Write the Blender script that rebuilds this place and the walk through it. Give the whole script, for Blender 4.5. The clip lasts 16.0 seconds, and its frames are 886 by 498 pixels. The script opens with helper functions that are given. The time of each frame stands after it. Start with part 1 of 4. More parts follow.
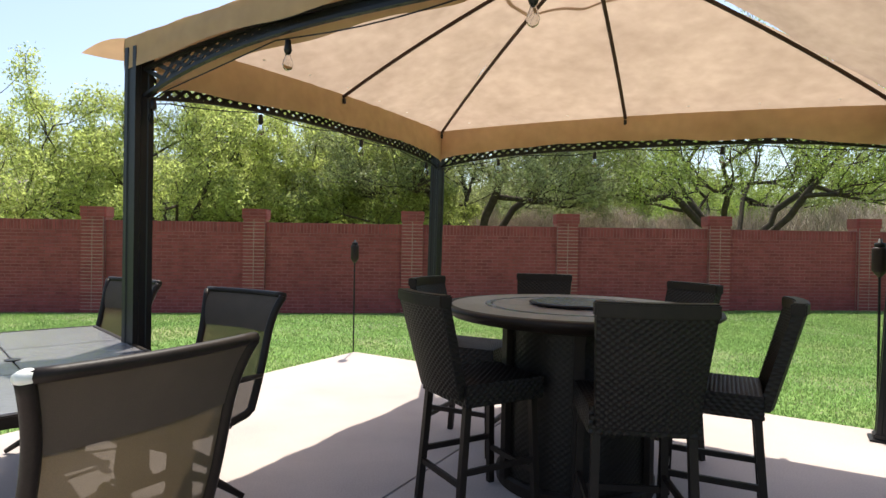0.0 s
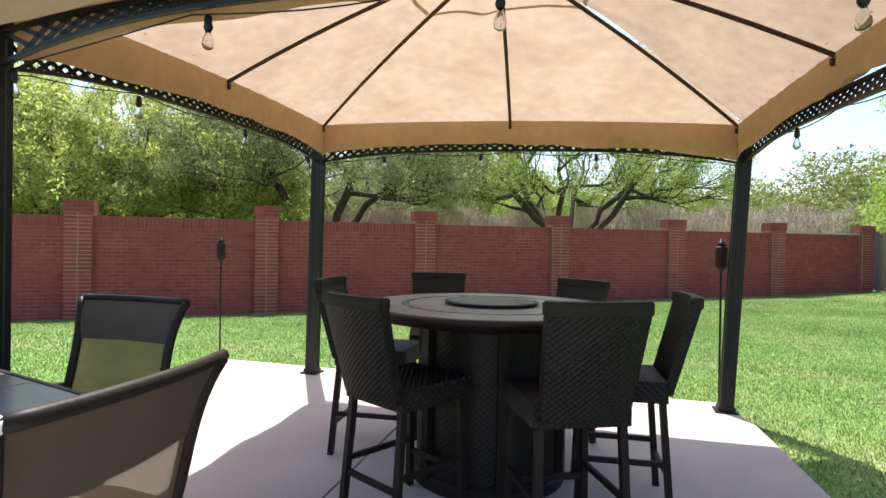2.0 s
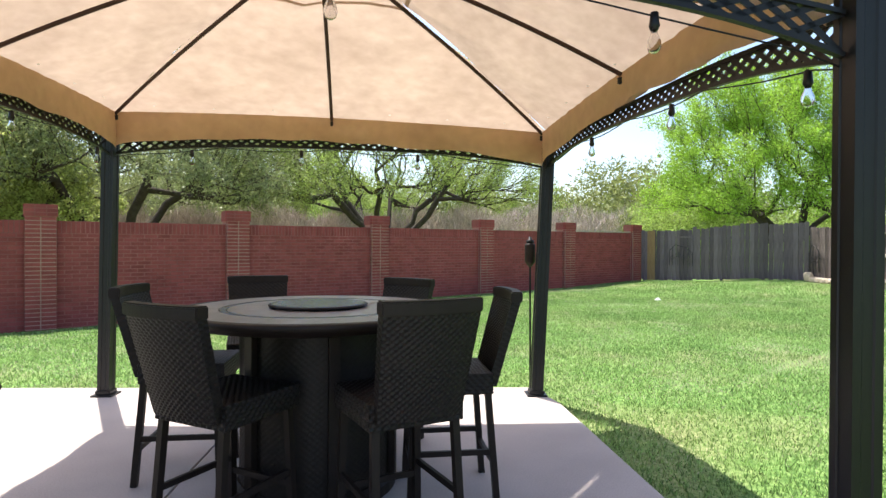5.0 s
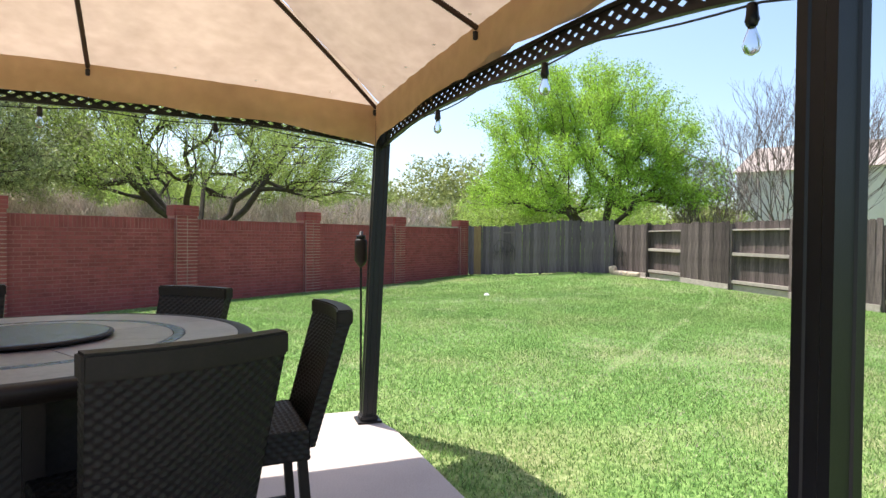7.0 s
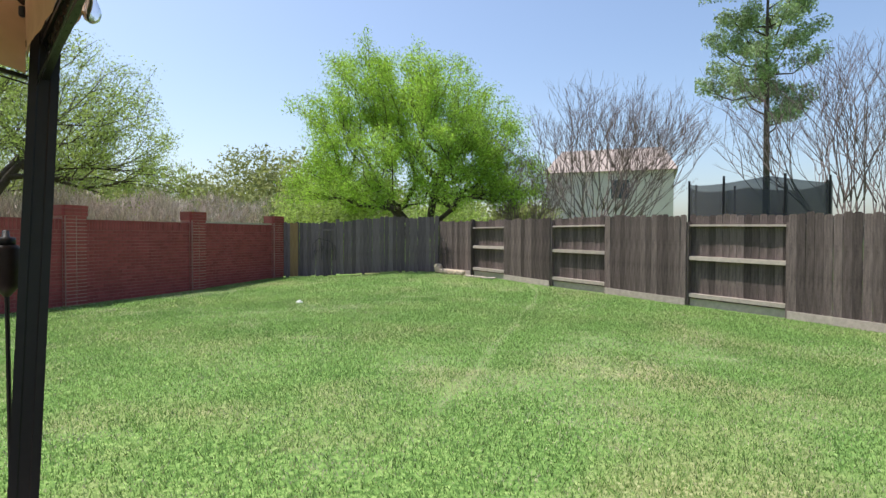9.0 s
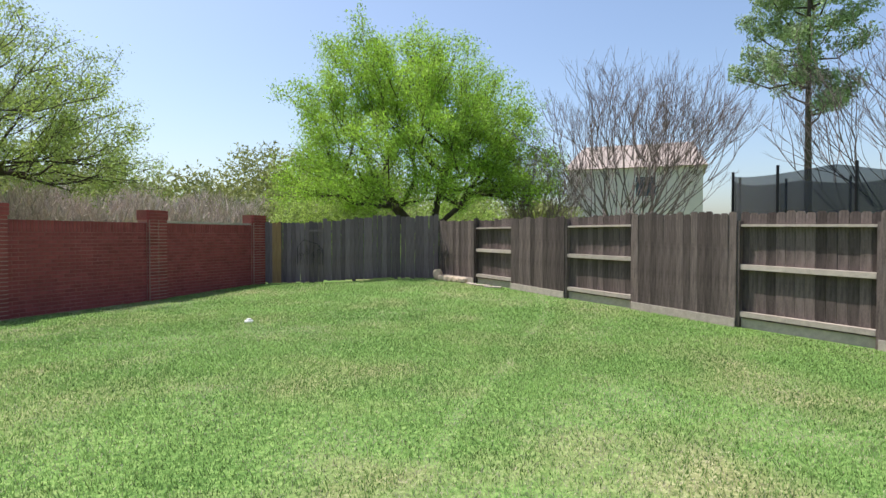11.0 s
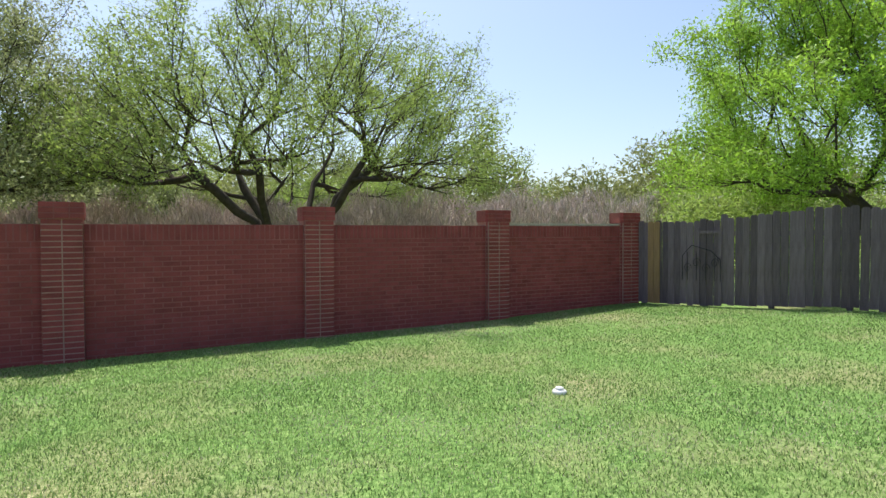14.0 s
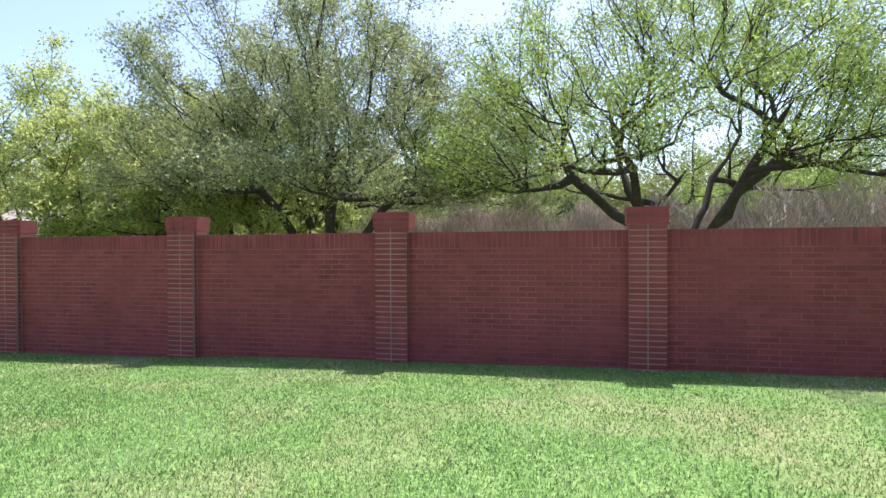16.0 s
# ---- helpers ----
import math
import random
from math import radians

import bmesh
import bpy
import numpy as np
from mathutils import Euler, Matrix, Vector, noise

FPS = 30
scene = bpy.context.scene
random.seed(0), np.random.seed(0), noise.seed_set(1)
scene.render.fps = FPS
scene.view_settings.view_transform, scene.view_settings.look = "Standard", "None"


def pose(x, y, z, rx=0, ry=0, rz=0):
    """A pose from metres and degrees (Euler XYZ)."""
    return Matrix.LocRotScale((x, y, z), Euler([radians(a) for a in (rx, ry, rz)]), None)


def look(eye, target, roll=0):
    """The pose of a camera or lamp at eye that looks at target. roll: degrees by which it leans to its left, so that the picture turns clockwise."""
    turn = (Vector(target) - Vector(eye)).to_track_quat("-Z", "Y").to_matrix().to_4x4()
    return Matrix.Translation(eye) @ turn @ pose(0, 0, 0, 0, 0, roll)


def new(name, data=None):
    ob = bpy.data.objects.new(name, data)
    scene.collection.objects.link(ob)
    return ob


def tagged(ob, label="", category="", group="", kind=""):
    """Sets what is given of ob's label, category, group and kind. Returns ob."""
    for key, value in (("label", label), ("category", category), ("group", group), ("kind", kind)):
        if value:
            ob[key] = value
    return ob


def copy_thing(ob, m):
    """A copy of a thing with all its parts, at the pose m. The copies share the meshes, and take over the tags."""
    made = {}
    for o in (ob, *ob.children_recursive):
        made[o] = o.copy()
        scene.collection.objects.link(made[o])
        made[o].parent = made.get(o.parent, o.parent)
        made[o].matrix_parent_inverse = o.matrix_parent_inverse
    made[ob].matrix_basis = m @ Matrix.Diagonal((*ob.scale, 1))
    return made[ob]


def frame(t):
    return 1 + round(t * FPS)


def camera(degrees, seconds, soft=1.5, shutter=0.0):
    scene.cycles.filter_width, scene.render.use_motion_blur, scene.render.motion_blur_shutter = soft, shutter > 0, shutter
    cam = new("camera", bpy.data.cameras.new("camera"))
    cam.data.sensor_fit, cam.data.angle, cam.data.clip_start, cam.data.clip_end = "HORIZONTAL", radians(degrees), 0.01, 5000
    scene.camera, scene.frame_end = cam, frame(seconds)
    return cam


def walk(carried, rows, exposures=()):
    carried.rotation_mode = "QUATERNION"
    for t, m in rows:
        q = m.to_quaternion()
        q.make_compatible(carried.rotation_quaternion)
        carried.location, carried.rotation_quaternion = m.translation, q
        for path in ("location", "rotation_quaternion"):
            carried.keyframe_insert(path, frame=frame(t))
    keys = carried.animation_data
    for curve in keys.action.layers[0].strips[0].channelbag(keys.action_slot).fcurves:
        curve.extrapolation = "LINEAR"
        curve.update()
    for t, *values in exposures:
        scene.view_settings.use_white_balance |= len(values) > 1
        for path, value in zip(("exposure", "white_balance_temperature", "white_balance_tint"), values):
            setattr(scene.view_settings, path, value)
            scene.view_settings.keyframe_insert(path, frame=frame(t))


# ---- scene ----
cam = camera(75.2, 16.0)
PATH = [
    (0, (-4.824, -1.798, 1.26), (-4.752, 0.201, 1.241), 1.0),
    (0.5, (-4.947, -1.823, 1.275), (-4.68, 0.159, 1.25), 1.0),
    (1, (-5.077, -1.745, 1.245), (-4.68, 0.215, 1.229), 1.2),
    (1.5, (-5.175, -1.696, 1.256), (-4.66, 0.236, 1.236), 1.2),
    (2, (-5.213, -1.675, 1.277), (-4.605, 0.231, 1.253), 1.1),
    (2.5, (-5.317, -1.642, 1.272), (-4.604, 0.226, 1.254), 1.0),
    (3, (-5.344, -1.648, 1.277), (-4.529, 0.179, 1.259), 0.9),
    (5.5, (-5.133, -1.542, 1.271), (-3.874, 0.012, 1.251), 0.3),
    (6, (-4.979, -1.383, 1.283), (-3.622, 0.086, 1.255), 0.4),
    (6.5, (-4.811, -1.19, 1.27), (-3.343, 0.168, 1.241), 0.5),
    (7, (-4.651, -0.97, 1.284), (-3.061, 0.242, 1.254), 0.6),
    (7.5, (-4.372, -0.765, 1.273), (-2.677, 0.297, 1.241), 0.5),
    (8, (-4.08, -0.616, 1.285), (-2.303, 0.302, 1.252), 0.3),
    (8.5, (-3.721, -0.48, 1.315), (-1.878, 0.295, 1.281), 0.3),
    (9, (-3.228, -0.383, 1.318), (-1.351, 0.309, 1.281), 0.15),
    (11.3, (-0.376, -0.084, 1.397), (1.457, 0.715, 1.356), 0.1),
    (11.5, (-0.115, -0.032, 1.398), (1.701, 0.805, 1.355), 0.1),
    (12, (0.557, 0.246, 1.412), (2.286, 1.249, 1.369), 0.1),
    (12.5, (1.244, 0.668, 1.45), (2.847, 1.864, 1.407), -0.1),
    (13, (1.849, 1.141, 1.519), (3.261, 2.556, 1.466), 0.0),
    (13.5, (2.56, 1.7, 1.521), (3.733, 3.319, 1.476), -0.0),
    (14, (3.1, 2.066, 1.514), (4.054, 3.823, 1.472), -0.2),
    (14.5, (3.508, 2.449, 1.533), (4.112, 4.355, 1.492), -0.0),
    (15, (3.993, 2.803, 1.567), (4.267, 4.784, 1.528), -0.1),
    (15.5, (4.607, 3.053, 1.567), (4.512, 5.05, 1.536), -0.3),
    (16, (5.063, 3.442, 1.568), (4.591, 5.386, 1.544), -0.3),
]
walk(cam, [(t, look(eye, target, roll)) for t, eye, target, roll in PATH], [(0, 0.58, 6500, 9), (1, 0.74, 6450, 9), (3, 0.94, 6280, 10), (5, 0.96, 6260, 10), (7, 0.85, 6220, 10.5), (8.5, 0.34, 6230, 11), (12.5, 0.31, 6240, 11), (14.5, 0.36, 6170, 12.5), (15.2, 0.51, 5940, 15), (16, 0.77, 5850, 18)])

# ---- light ----
world = bpy.data.worlds.new("sky")
scene.world = world
world.use_nodes = True
SUN_AZ, SUN_EL = math.atan2(0.08, 0.997), radians(64)
wn = world.node_tree.nodes
sky = wn.new("ShaderNodeTexSky")
sky.sky_type = "NISHITA"
sky.sun_disc = False
sky.sun_elevation, sky.sun_rotation = SUN_EL, SUN_AZ
sky.air_density, sky.dust_density, sky.ozone_density = 1.0, 2.0, 1.0
wn["Background"].inputs[1].default_value = 0.15
world.node_tree.links.new(sky.outputs[0], wn["Background"].inputs[0])
sun_data = bpy.data.lights.new("sun", "SUN")
sun_data.energy, sun_data.angle, sun_data.color = 5.0, radians(0.53), (1.0, 0.94, 0.84)
sun = new("sun", sun_data)
sun_dir = Vector((math.sin(SUN_AZ) * math.cos(SUN_EL), math.cos(SUN_AZ) * math.cos(SUN_EL), math.sin(SUN_EL)))
sun.matrix_world = look(Vector((0, 0, 30)) + sun_dir * 10, (0, 0, 30))


# ---- materials ----
def mat(name, base, rough=0.7, metal=0.0, var=0.25, scale=8.0, bump=0.2, bscale=60.0, rnd=0.0, island=False, translucent=0.0,
        tint=None, spec=0.5, stretch=None, clear=0.0):
    """A surface with colour that varies at two scales and fine relief; rnd: how far pieces differ from one another."""
    m = bpy.data.materials.new(name)
    m.use_nodes = True
    n, l = m.node_tree.nodes, m.node_tree.links
    bsdf = n["Principled BSDF"]
    tc = n.new("ShaderNodeTexCoord")
    mp = n.new("ShaderNodeMapping")
    l.new(tc.outputs["Object"], mp.inputs[0])
    if stretch:
        mp.inputs["Scale"].default_value = stretch
    big = n.new("ShaderNodeTexNoise")
    big.inputs["Scale"].default_value, big.inputs["Detail"].default_value = scale, 5
    l.new(mp.outputs[0], big.inputs["Vector"])
    fine = n.new("ShaderNodeTexNoise")
    fine.inputs["Scale"].default_value, fine.inputs["Detail"].default_value = bscale, 4
    l.new(mp.outputs[0], fine.inputs["Vector"])
    ramp = n.new("ShaderNodeValToRGB")
    dark = [c * (1 - var) for c in base]
    light = tint if tint else [min(1, c * (1 + var)) for c in base]
    ramp.color_ramp.elements[0].position, ramp.color_ramp.elements[1].position = 0.3, 0.72
    ramp.color_ramp.elements[0].color, ramp.color_ramp.elements[1].color = (*dark, 1), (*light, 1)
    mix = n.new("ShaderNodeMath")
    mix.operation = "MULTIPLY_ADD"
    mix.inputs[1].default_value = 0.45
    l.new(fine.outputs["Fac"], mix.inputs[0])
    half = n.new("ShaderNodeMath")
    half.operation = "MULTIPLY"
    half.inputs[1].default_value = 0.55
    l.new(big.outputs["Fac"], half.inputs[0])
    l.new(half.outputs[0], mix.inputs[2])
    l.new(mix.outputs[0], ramp.inputs[0])
    colour = ramp.outputs[0]
    if rnd:
        hsv = n.new("ShaderNodeHueSaturation")
        src = n.new("ShaderNodeNewGeometry") if island else n.new("ShaderNodeObjectInfo")
        rng = n.new("ShaderNodeMapRange")
        rng.inputs[3].default_value, rng.inputs[4].default_value = 1 - rnd, 1 + rnd
        l.new(src.outputs["Random Per Island" if island else "Random"], rng.inputs[0])
        l.new(rng.outputs[0], hsv.inputs["Value"])
        l.new(colour, hsv.inputs["Color"])
        colour = hsv.outputs[0]
    l.new(colour, bsdf.inputs["Base Color"])
    bsdf.inputs["Roughness"].default_value, bsdf.inputs["Metallic"].default_value = rough, metal
    bsdf.inputs["Specular IOR Level"].default_value = spec
    if bump:
        b = n.new("ShaderNodeBump")
        b.inputs["Strength"].default_value, b.inputs["Distance"].default_value = bump, 0.01
        l.new(fine.outputs["Fac"], b.inputs["Height"])
        l.new(b.outputs[0], bsdf.inputs["Normal"])
    out = n["Material Output"]
    last = bsdf.outputs[0]
    if translucent:
        tr = n.new("ShaderNodeBsdfTranslucent")
        l.new(colour, tr.inputs[0])
        ms = n.new("ShaderNodeMixShader")
        ms.inputs[0].default_value = translucent
        l.new(last, ms.inputs[1])
        l.new(tr.outputs[0], ms.inputs[2])
        last = ms.outputs[0]
    if clear:
        tp = n.new("ShaderNodeBsdfTransparent")
        ms = n.new("ShaderNodeMixShader")
        ms.inputs[0].default_value = clear
        l.new(last, ms.inputs[1])
        l.new(tp.outputs[0], ms.inputs[2])
        last = ms.outputs[0]
    l.new(last, out.inputs[0])
    return m


def lawn_material():
    """Mown turf: bright tufts over dark gaps, broad lush and straw-coloured thin patches."""
    m = mat("turf", (0.16, 0.27, 0.06), 0.9, var=0.3, scale=3.0, bump=0, bscale=90, spec=0.1)
    n, l = m.node_tree.nodes, m.node_tree.links
    bsdf = n["Principled BSDF"]
    tc = n.new("ShaderNodeTexCoord")

    def noise_at(scale, detail, rough=0.6):
        t = n.new("ShaderNodeTexNoise")
        t.inputs["Scale"].default_value, t.inputs["Detail"].default_value, t.inputs["Roughness"].default_value = scale, detail, rough
        l.new(tc.outputs["Object"], t.inputs["Vector"])
        return t.outputs["Fac"]

    def ramp(fac, stops):
        r = n.new("ShaderNodeValToRGB")
        while len(r.color_ramp.elements) < len(stops):
            r.color_ramp.elements.new(0.5)
        for e, (p, c) in zip(r.color_ramp.elements, stops):
            e.position, e.color = p, (*c, 1)
        l.new(fac, r.inputs[0])
        return r.outputs[0]

    def blend(fac, one, two, how="MIX"):
        x = n.new("ShaderNodeMix")
        x.data_type, x.blend_type = "RGBA", how
        if isinstance(fac, float):
            x.inputs[0].default_value = fac
        else:
            l.new(fac, x.inputs[0])
        l.new(one, x.inputs[6])
        l.new(two, x.inputs[7])
        return x.outputs[2]

    lush = ramp(noise_at(24, 8, 0.72), [(0.34, (0.045, 0.095, 0.022)), (0.5, (0.160, 0.272, 0.070)), (0.66, (0.325, 0.43, 0.148))])
    dry = ramp(noise_at(28, 8, 0.72), [(0.34, (0.09, 0.10, 0.035)), (0.5, (0.28, 0.28, 0.125)), (0.66, (0.53, 0.49, 0.29))])
    where = ramp(noise_at(0.5, 7, 0.62), [(0.47, (0, 0, 0)), (0.66, (0.9, 0.9, 0.9))])
    both = blend(where, lush, dry)
    tone = ramp(noise_at(1.3, 3), [(0.3, (0.80, 0.86, 0.80)), (0.7, (1.0, 1.0, 1.0))])
    l.new(blend(1.0, both, tone, "MULTIPLY"), bsdf.inputs["Base Color"])
    b = n.new("ShaderNodeBump")
    b.inputs["Strength"].default_value, b.inputs["Distance"].default_value = 0.55, 0.02
    l.new(noise_at(60, 5), b.inputs["Height"])
    l.new(b.outputs[0], bsdf.inputs["Normal"])
    return m


M_TURF = lawn_material()
M_BLADE = mat("grass_blade", (0.168, 0.325, 0.080), 0.6, var=0.35, scale=0.7, bump=0, rnd=0.6, island=True, translucent=0.45, tint=(0.335, 0.465, 0.155), spec=0.3)
M_STRAW = mat("straw_blade", (0.56, 0.51, 0.36), 0.7, var=0.2, bump=0, rnd=0.25, island=True, translucent=0.2, spec=0.2)
M_CONC = mat("concrete", (0.455, 0.39, 0.36), 0.85, var=0.26, scale=1.1, bump=0.12, bscale=120, spec=0.2)
M_BRICK = mat("brick", (0.30, 0.070, 0.063), 0.85, var=0.3, scale=5, bump=0.35, bscale=70, rnd=0.13, spec=0.2)
M_BRICKS = mat("brick_joined", (0.30, 0.070, 0.063), 0.85, var=0.3, scale=5, bump=0.35, bscale=70, rnd=0.13, island=True, spec=0.2)
M_MORTAR = mat("mortar", (0.33, 0.125, 0.108), 0.95, var=0.5, scale=1.3, bump=0.4, bscale=90, spec=0.1)
M_MORTARP = mat("pillar_mortar", (0.42, 0.25, 0.20), 0.95, var=0.3, scale=2.2, bump=0.4, bscale=90, spec=0.1)
M_CAP = mat("pale_coping", (0.50, 0.44, 0.37), 0.9, var=0.25, scale=4)
M_FENCE = mat("weathered_cedar", (0.125, 0.098, 0.090), 0.88, var=0.68, scale=3.0, bump=0.6, bscale=30, rnd=0.42, stretch=(9, 9, 0.8), spec=0.15)
M_RAIL = mat("bleached_rail", (0.46, 0.39, 0.34), 0.88, var=0.25, scale=4, bump=0.4, bscale=30, rnd=0.12, stretch=(3, 3, 3), spec=0.15)
M_GATE = mat("shaded_grey_boards", (0.175, 0.135, 0.138), 0.9, var=0.4, scale=3, bump=0.5, bscale=30, rnd=0.3, stretch=(9, 9, 0.8), spec=0.15)
M_TAN = mat("newer_tan_board", (0.34, 0.21, 0.10), 0.85, var=0.3, scale=3, bump=0.5, bscale=30, rnd=0.1, stretch=(9, 9, 0.8), spec=0.15)
M_BLACK = mat("black_powder_coat", (0.009, 0.008, 0.0085), 0.42, var=0.3, scale=20, bump=0.05, bscale=200, spec=0.35)
M_BRONZE = mat("bronze_frame", (0.020, 0.0135, 0.0105), 0.5, var=0.3, scale=15, bump=0.08, bscale=150, spec=0.22)
M_RIB = mat("rusty_brown_rib", (0.050, 0.026, 0.017), 0.6, var=0.4, scale=12, bump=0.1, bscale=150, spec=0.2)
M_WICKER = mat("dark_wicker", (0.0135, 0.0095, 0.0075), 0.45, var=0.4, scale=40, bump=0.15, bscale=200, spec=0.28)
M_CANVAS = mat("tan_canvas", (0.455, 0.328, 0.238), 0.9, var=0.2, scale=1.6, bump=0.22, bscale=9, translucent=0.48, spec=0.1, tint=(0.535, 0.40, 0.30), stretch=(1.0, 1.0, 2.5))
M_VALANCE = mat("tan_valance", (0.55, 0.36, 0.215), 0.9, var=0.14, scale=2.0, bump=0.4, bscale=12, translucent=0.28, spec=0.1)
M_TOP = mat("stone_tile", (0.30, 0.265, 0.26), 0.3, var=0.3, scale=9, bump=0.12, bscale=60, rnd=0.08)
# the blue in this base colour stands in for reflected sky
M_SUSAN = mat("lazy_susan_tile", (0.12, 0.145, 0.20), 0.22, var=0.3, scale=14)
M_SLATE = mat("porcelain_tabletop", (0.17, 0.165, 0.17), 0.24, var=0.12, scale=6, bump=0.06)
M_SLING = mat("sling_mesh", (0.135, 0.098, 0.058), 0.8, var=0.25, scale=3, bump=0.3, bscale=420, translucent=0.35, clear=0.11, spec=0.2)
M_PAD = mat("sling_headrest", (0.095, 0.072, 0.056), 0.8, var=0.15, scale=9, bump=0.3, bscale=420, spec=0.15)
M_WHITE = mat("white_plastic", (0.78, 0.77, 0.72), 0.45, var=0.08, scale=20)
M_BARK = mat("bark", (0.085, 0.070, 0.056), 0.95, var=0.4, scale=6, bump=0.9, bscale=25, spec=0.1)
M_BARKP = mat("pale_bark", (0.19, 0.148, 0.135), 0.9, var=0.3, scale=6, bump=0.4, bscale=25, spec=0.1)
M_OAK = mat("oak_leaf", (0.25, 0.35, 0.08), 0.5, var=0.25, scale=0.5, bump=0, rnd=0.5, island=True, translucent=0.5, tint=(0.42, 0.53, 0.12))
M_OAKD = mat("dark_oak_leaf", (0.24, 0.29, 0.12), 0.45, var=0.25, scale=0.5, bump=0, rnd=0.5, island=True, translucent=0.5, tint=(0.42, 0.46, 0.20))
M_LIME = mat("spring_leaf", (0.25, 0.44, 0.04), 0.55, var=0.25, scale=0.5, bump=0, rnd=0.45, island=True, translucent=0.5, tint=(0.46, 0.66, 0.085))
M_LEFT = mat("willowy_leaf", (0.38, 0.45, 0.13), 0.45, var=0.2, scale=0.4, bump=0, rnd=0.45, island=True, translucent=0.68, tint=(0.56, 0.62, 0.20))
M_PINE = mat("pine_needle", (0.25, 0.34, 0.15), 0.6, var=0.3, scale=0.8, bump=0, rnd=0.4, island=True, translucent=0.25)
M_FAR = mat("far_leaf", (0.24, 0.28, 0.085), 0.7, var=0.3, scale=0.15, bump=0, rnd=0.4, island=True, translucent=0.3, tint=(0.38, 0.40, 0.13))
M_SCRUB = mat("dry_scrub", (0.52, 0.44, 0.385), 0.95, var=0.25, scale=0.8, bump=0, rnd=0.35, island=True, spec=0.1)
M_STONE = mat("fieldstone", (0.50, 0.40, 0.30), 0.9, var=0.25, scale=9, bump=0.5, bscale=40, rnd=0.15)
M_HOUSE = mat("house_siding", (0.60, 0.53, 0.49), 0.9, var=0.1, scale=1)
M_ROOF = mat("shingle_roof", (0.36, 0.295, 0.265), 0.9, var=0.25, scale=2, bump=0.3, bscale=12)
M_PANE = mat("window_pane", (0.05, 0.06, 0.07), 0.12, var=0.1)
M_NET = mat("trampoline_net", (0.03, 0.033, 0.038), 0.8, var=0.2, clear=0.2)
M_RUST = mat("iron_scroll", (0.015, 0.014, 0.013), 0.5)


def glass_material():
    m = bpy.data.materials.new("bulb_glass")
    m.use_nodes = True
    b = m.node_tree.nodes["Principled BSDF"]
    b.inputs["Roughness"].default_value, b.inputs["Transmission Weight"].default_value = 0.03, 1.0
    b.inputs["IOR"].default_value = 1.12
    return m


M_GLASS = glass_material()


# ---- mesh helpers ----
def obj(name, bm, material, parent=None, label="", smooth=False):
    me = bpy.data.meshes.new(name)
    bm.to_mesh(me)
    bm.free()
    me.materials.append(material)
    if smooth:
        me.polygons.foreach_set("use_smooth", [True] * len(me.polygons))
    ob = new(name, me)
    if parent:
        ob.parent = parent
    if label:
        ob["label"] = label
    return ob


def part(name, bm, material, parent, label="", smooth=False):
    return obj(name, bm, material, parent, label, smooth)


def thing(name, m=None, label="", category="", group="", kind=""):
    e = new(name)
    if m is not None:
        e.matrix_world = m
    return tagged(e, label, category, group, kind)


def raw(name, verts, faces, material, parent=None, smooth=False):
    """A mesh from arrays; faces all have the same number of corners."""
    verts, faces = np.asarray(verts, np.float32), np.asarray(faces, np.int32)
    me = bpy.data.meshes.new(name)
    k = faces.shape[1]
    me.vertices.add(len(verts))
    me.vertices.foreach_set("co", verts.ravel())
    me.loops.add(faces.size)
    me.loops.foreach_set("vertex_index", faces.ravel())
    me.polygons.add(len(faces))
    me.polygons.foreach_set("loop_start", np.arange(0, faces.size, k, dtype=np.int32))
    me.polygons.foreach_set("use_smooth", np.full(len(faces), smooth, bool))
    me.update(calc_edges=True)
    me.validate()
    me.materials.append(material)
    ob = new(name, me)
    if parent:
        ob.parent = parent
    return ob


def box(bm, x0, y0, z0, x1, y1, z1, bevel=0.0, m=None):
    r = bmesh.ops.create_cube(bm, size=1)
    vs = r["verts"]
    for v in vs:
        v.co = Vector(((x0 + x1) / 2 + v.co.x * (x1 - x0), (y0 + y1) / 2 + v.co.y * (y1 - y0), (z0 + z1) / 2 + v.co.z * (z1 - z0)))
    if m is not None:
        bmesh.ops.transform(bm, matrix=m, verts=vs)
    if bevel:
        es = list({e for v in vs for e in v.link_edges})
        bmesh.ops.bevel(bm, geom=es, offset=bevel, segments=2, affect="EDGES")
    return bm


def boxed(*a, **k):
    return box(bmesh.new(), *a, **k)


def tube(bm, pts, radii, sides=8, flat=1.0):
    """A tube through pts; radii one number or one per point. flat squeezes it across."""
    pts = [Vector(p) for p in pts]
    if not hasattr(radii, "__len__"):
        radii = [radii] * len(pts)
    rings, prev = [], None
    for i, p in enumerate(pts):
        d = (pts[min(i + 1, len(pts) - 1)] - pts[max(i - 1, 0)]).normalized()
        ref = prev if prev is not None else (Vector((1, 0, 0)) if abs(d.x) < 0.9 else Vector((0, 1, 0)))
        a = (ref - d * ref.dot(d)).normalized()
        prev = a
        b = d.cross(a)
        rings.append([bm.verts.new(p + (a * math.cos(t) + b * math.sin(t) * flat) * radii[i]) for t in [2 * math.pi * k / sides for k in range(sides)]])
    for r, s in zip(rings, rings[1:]):
        for k in range(sides):
            bm.faces.new((r[k], r[(k + 1) % sides], s[(k + 1) % sides], s[k]))
    bm.faces.new(rings[0][::-1])
    bm.faces.new(rings[-1])
    return bm


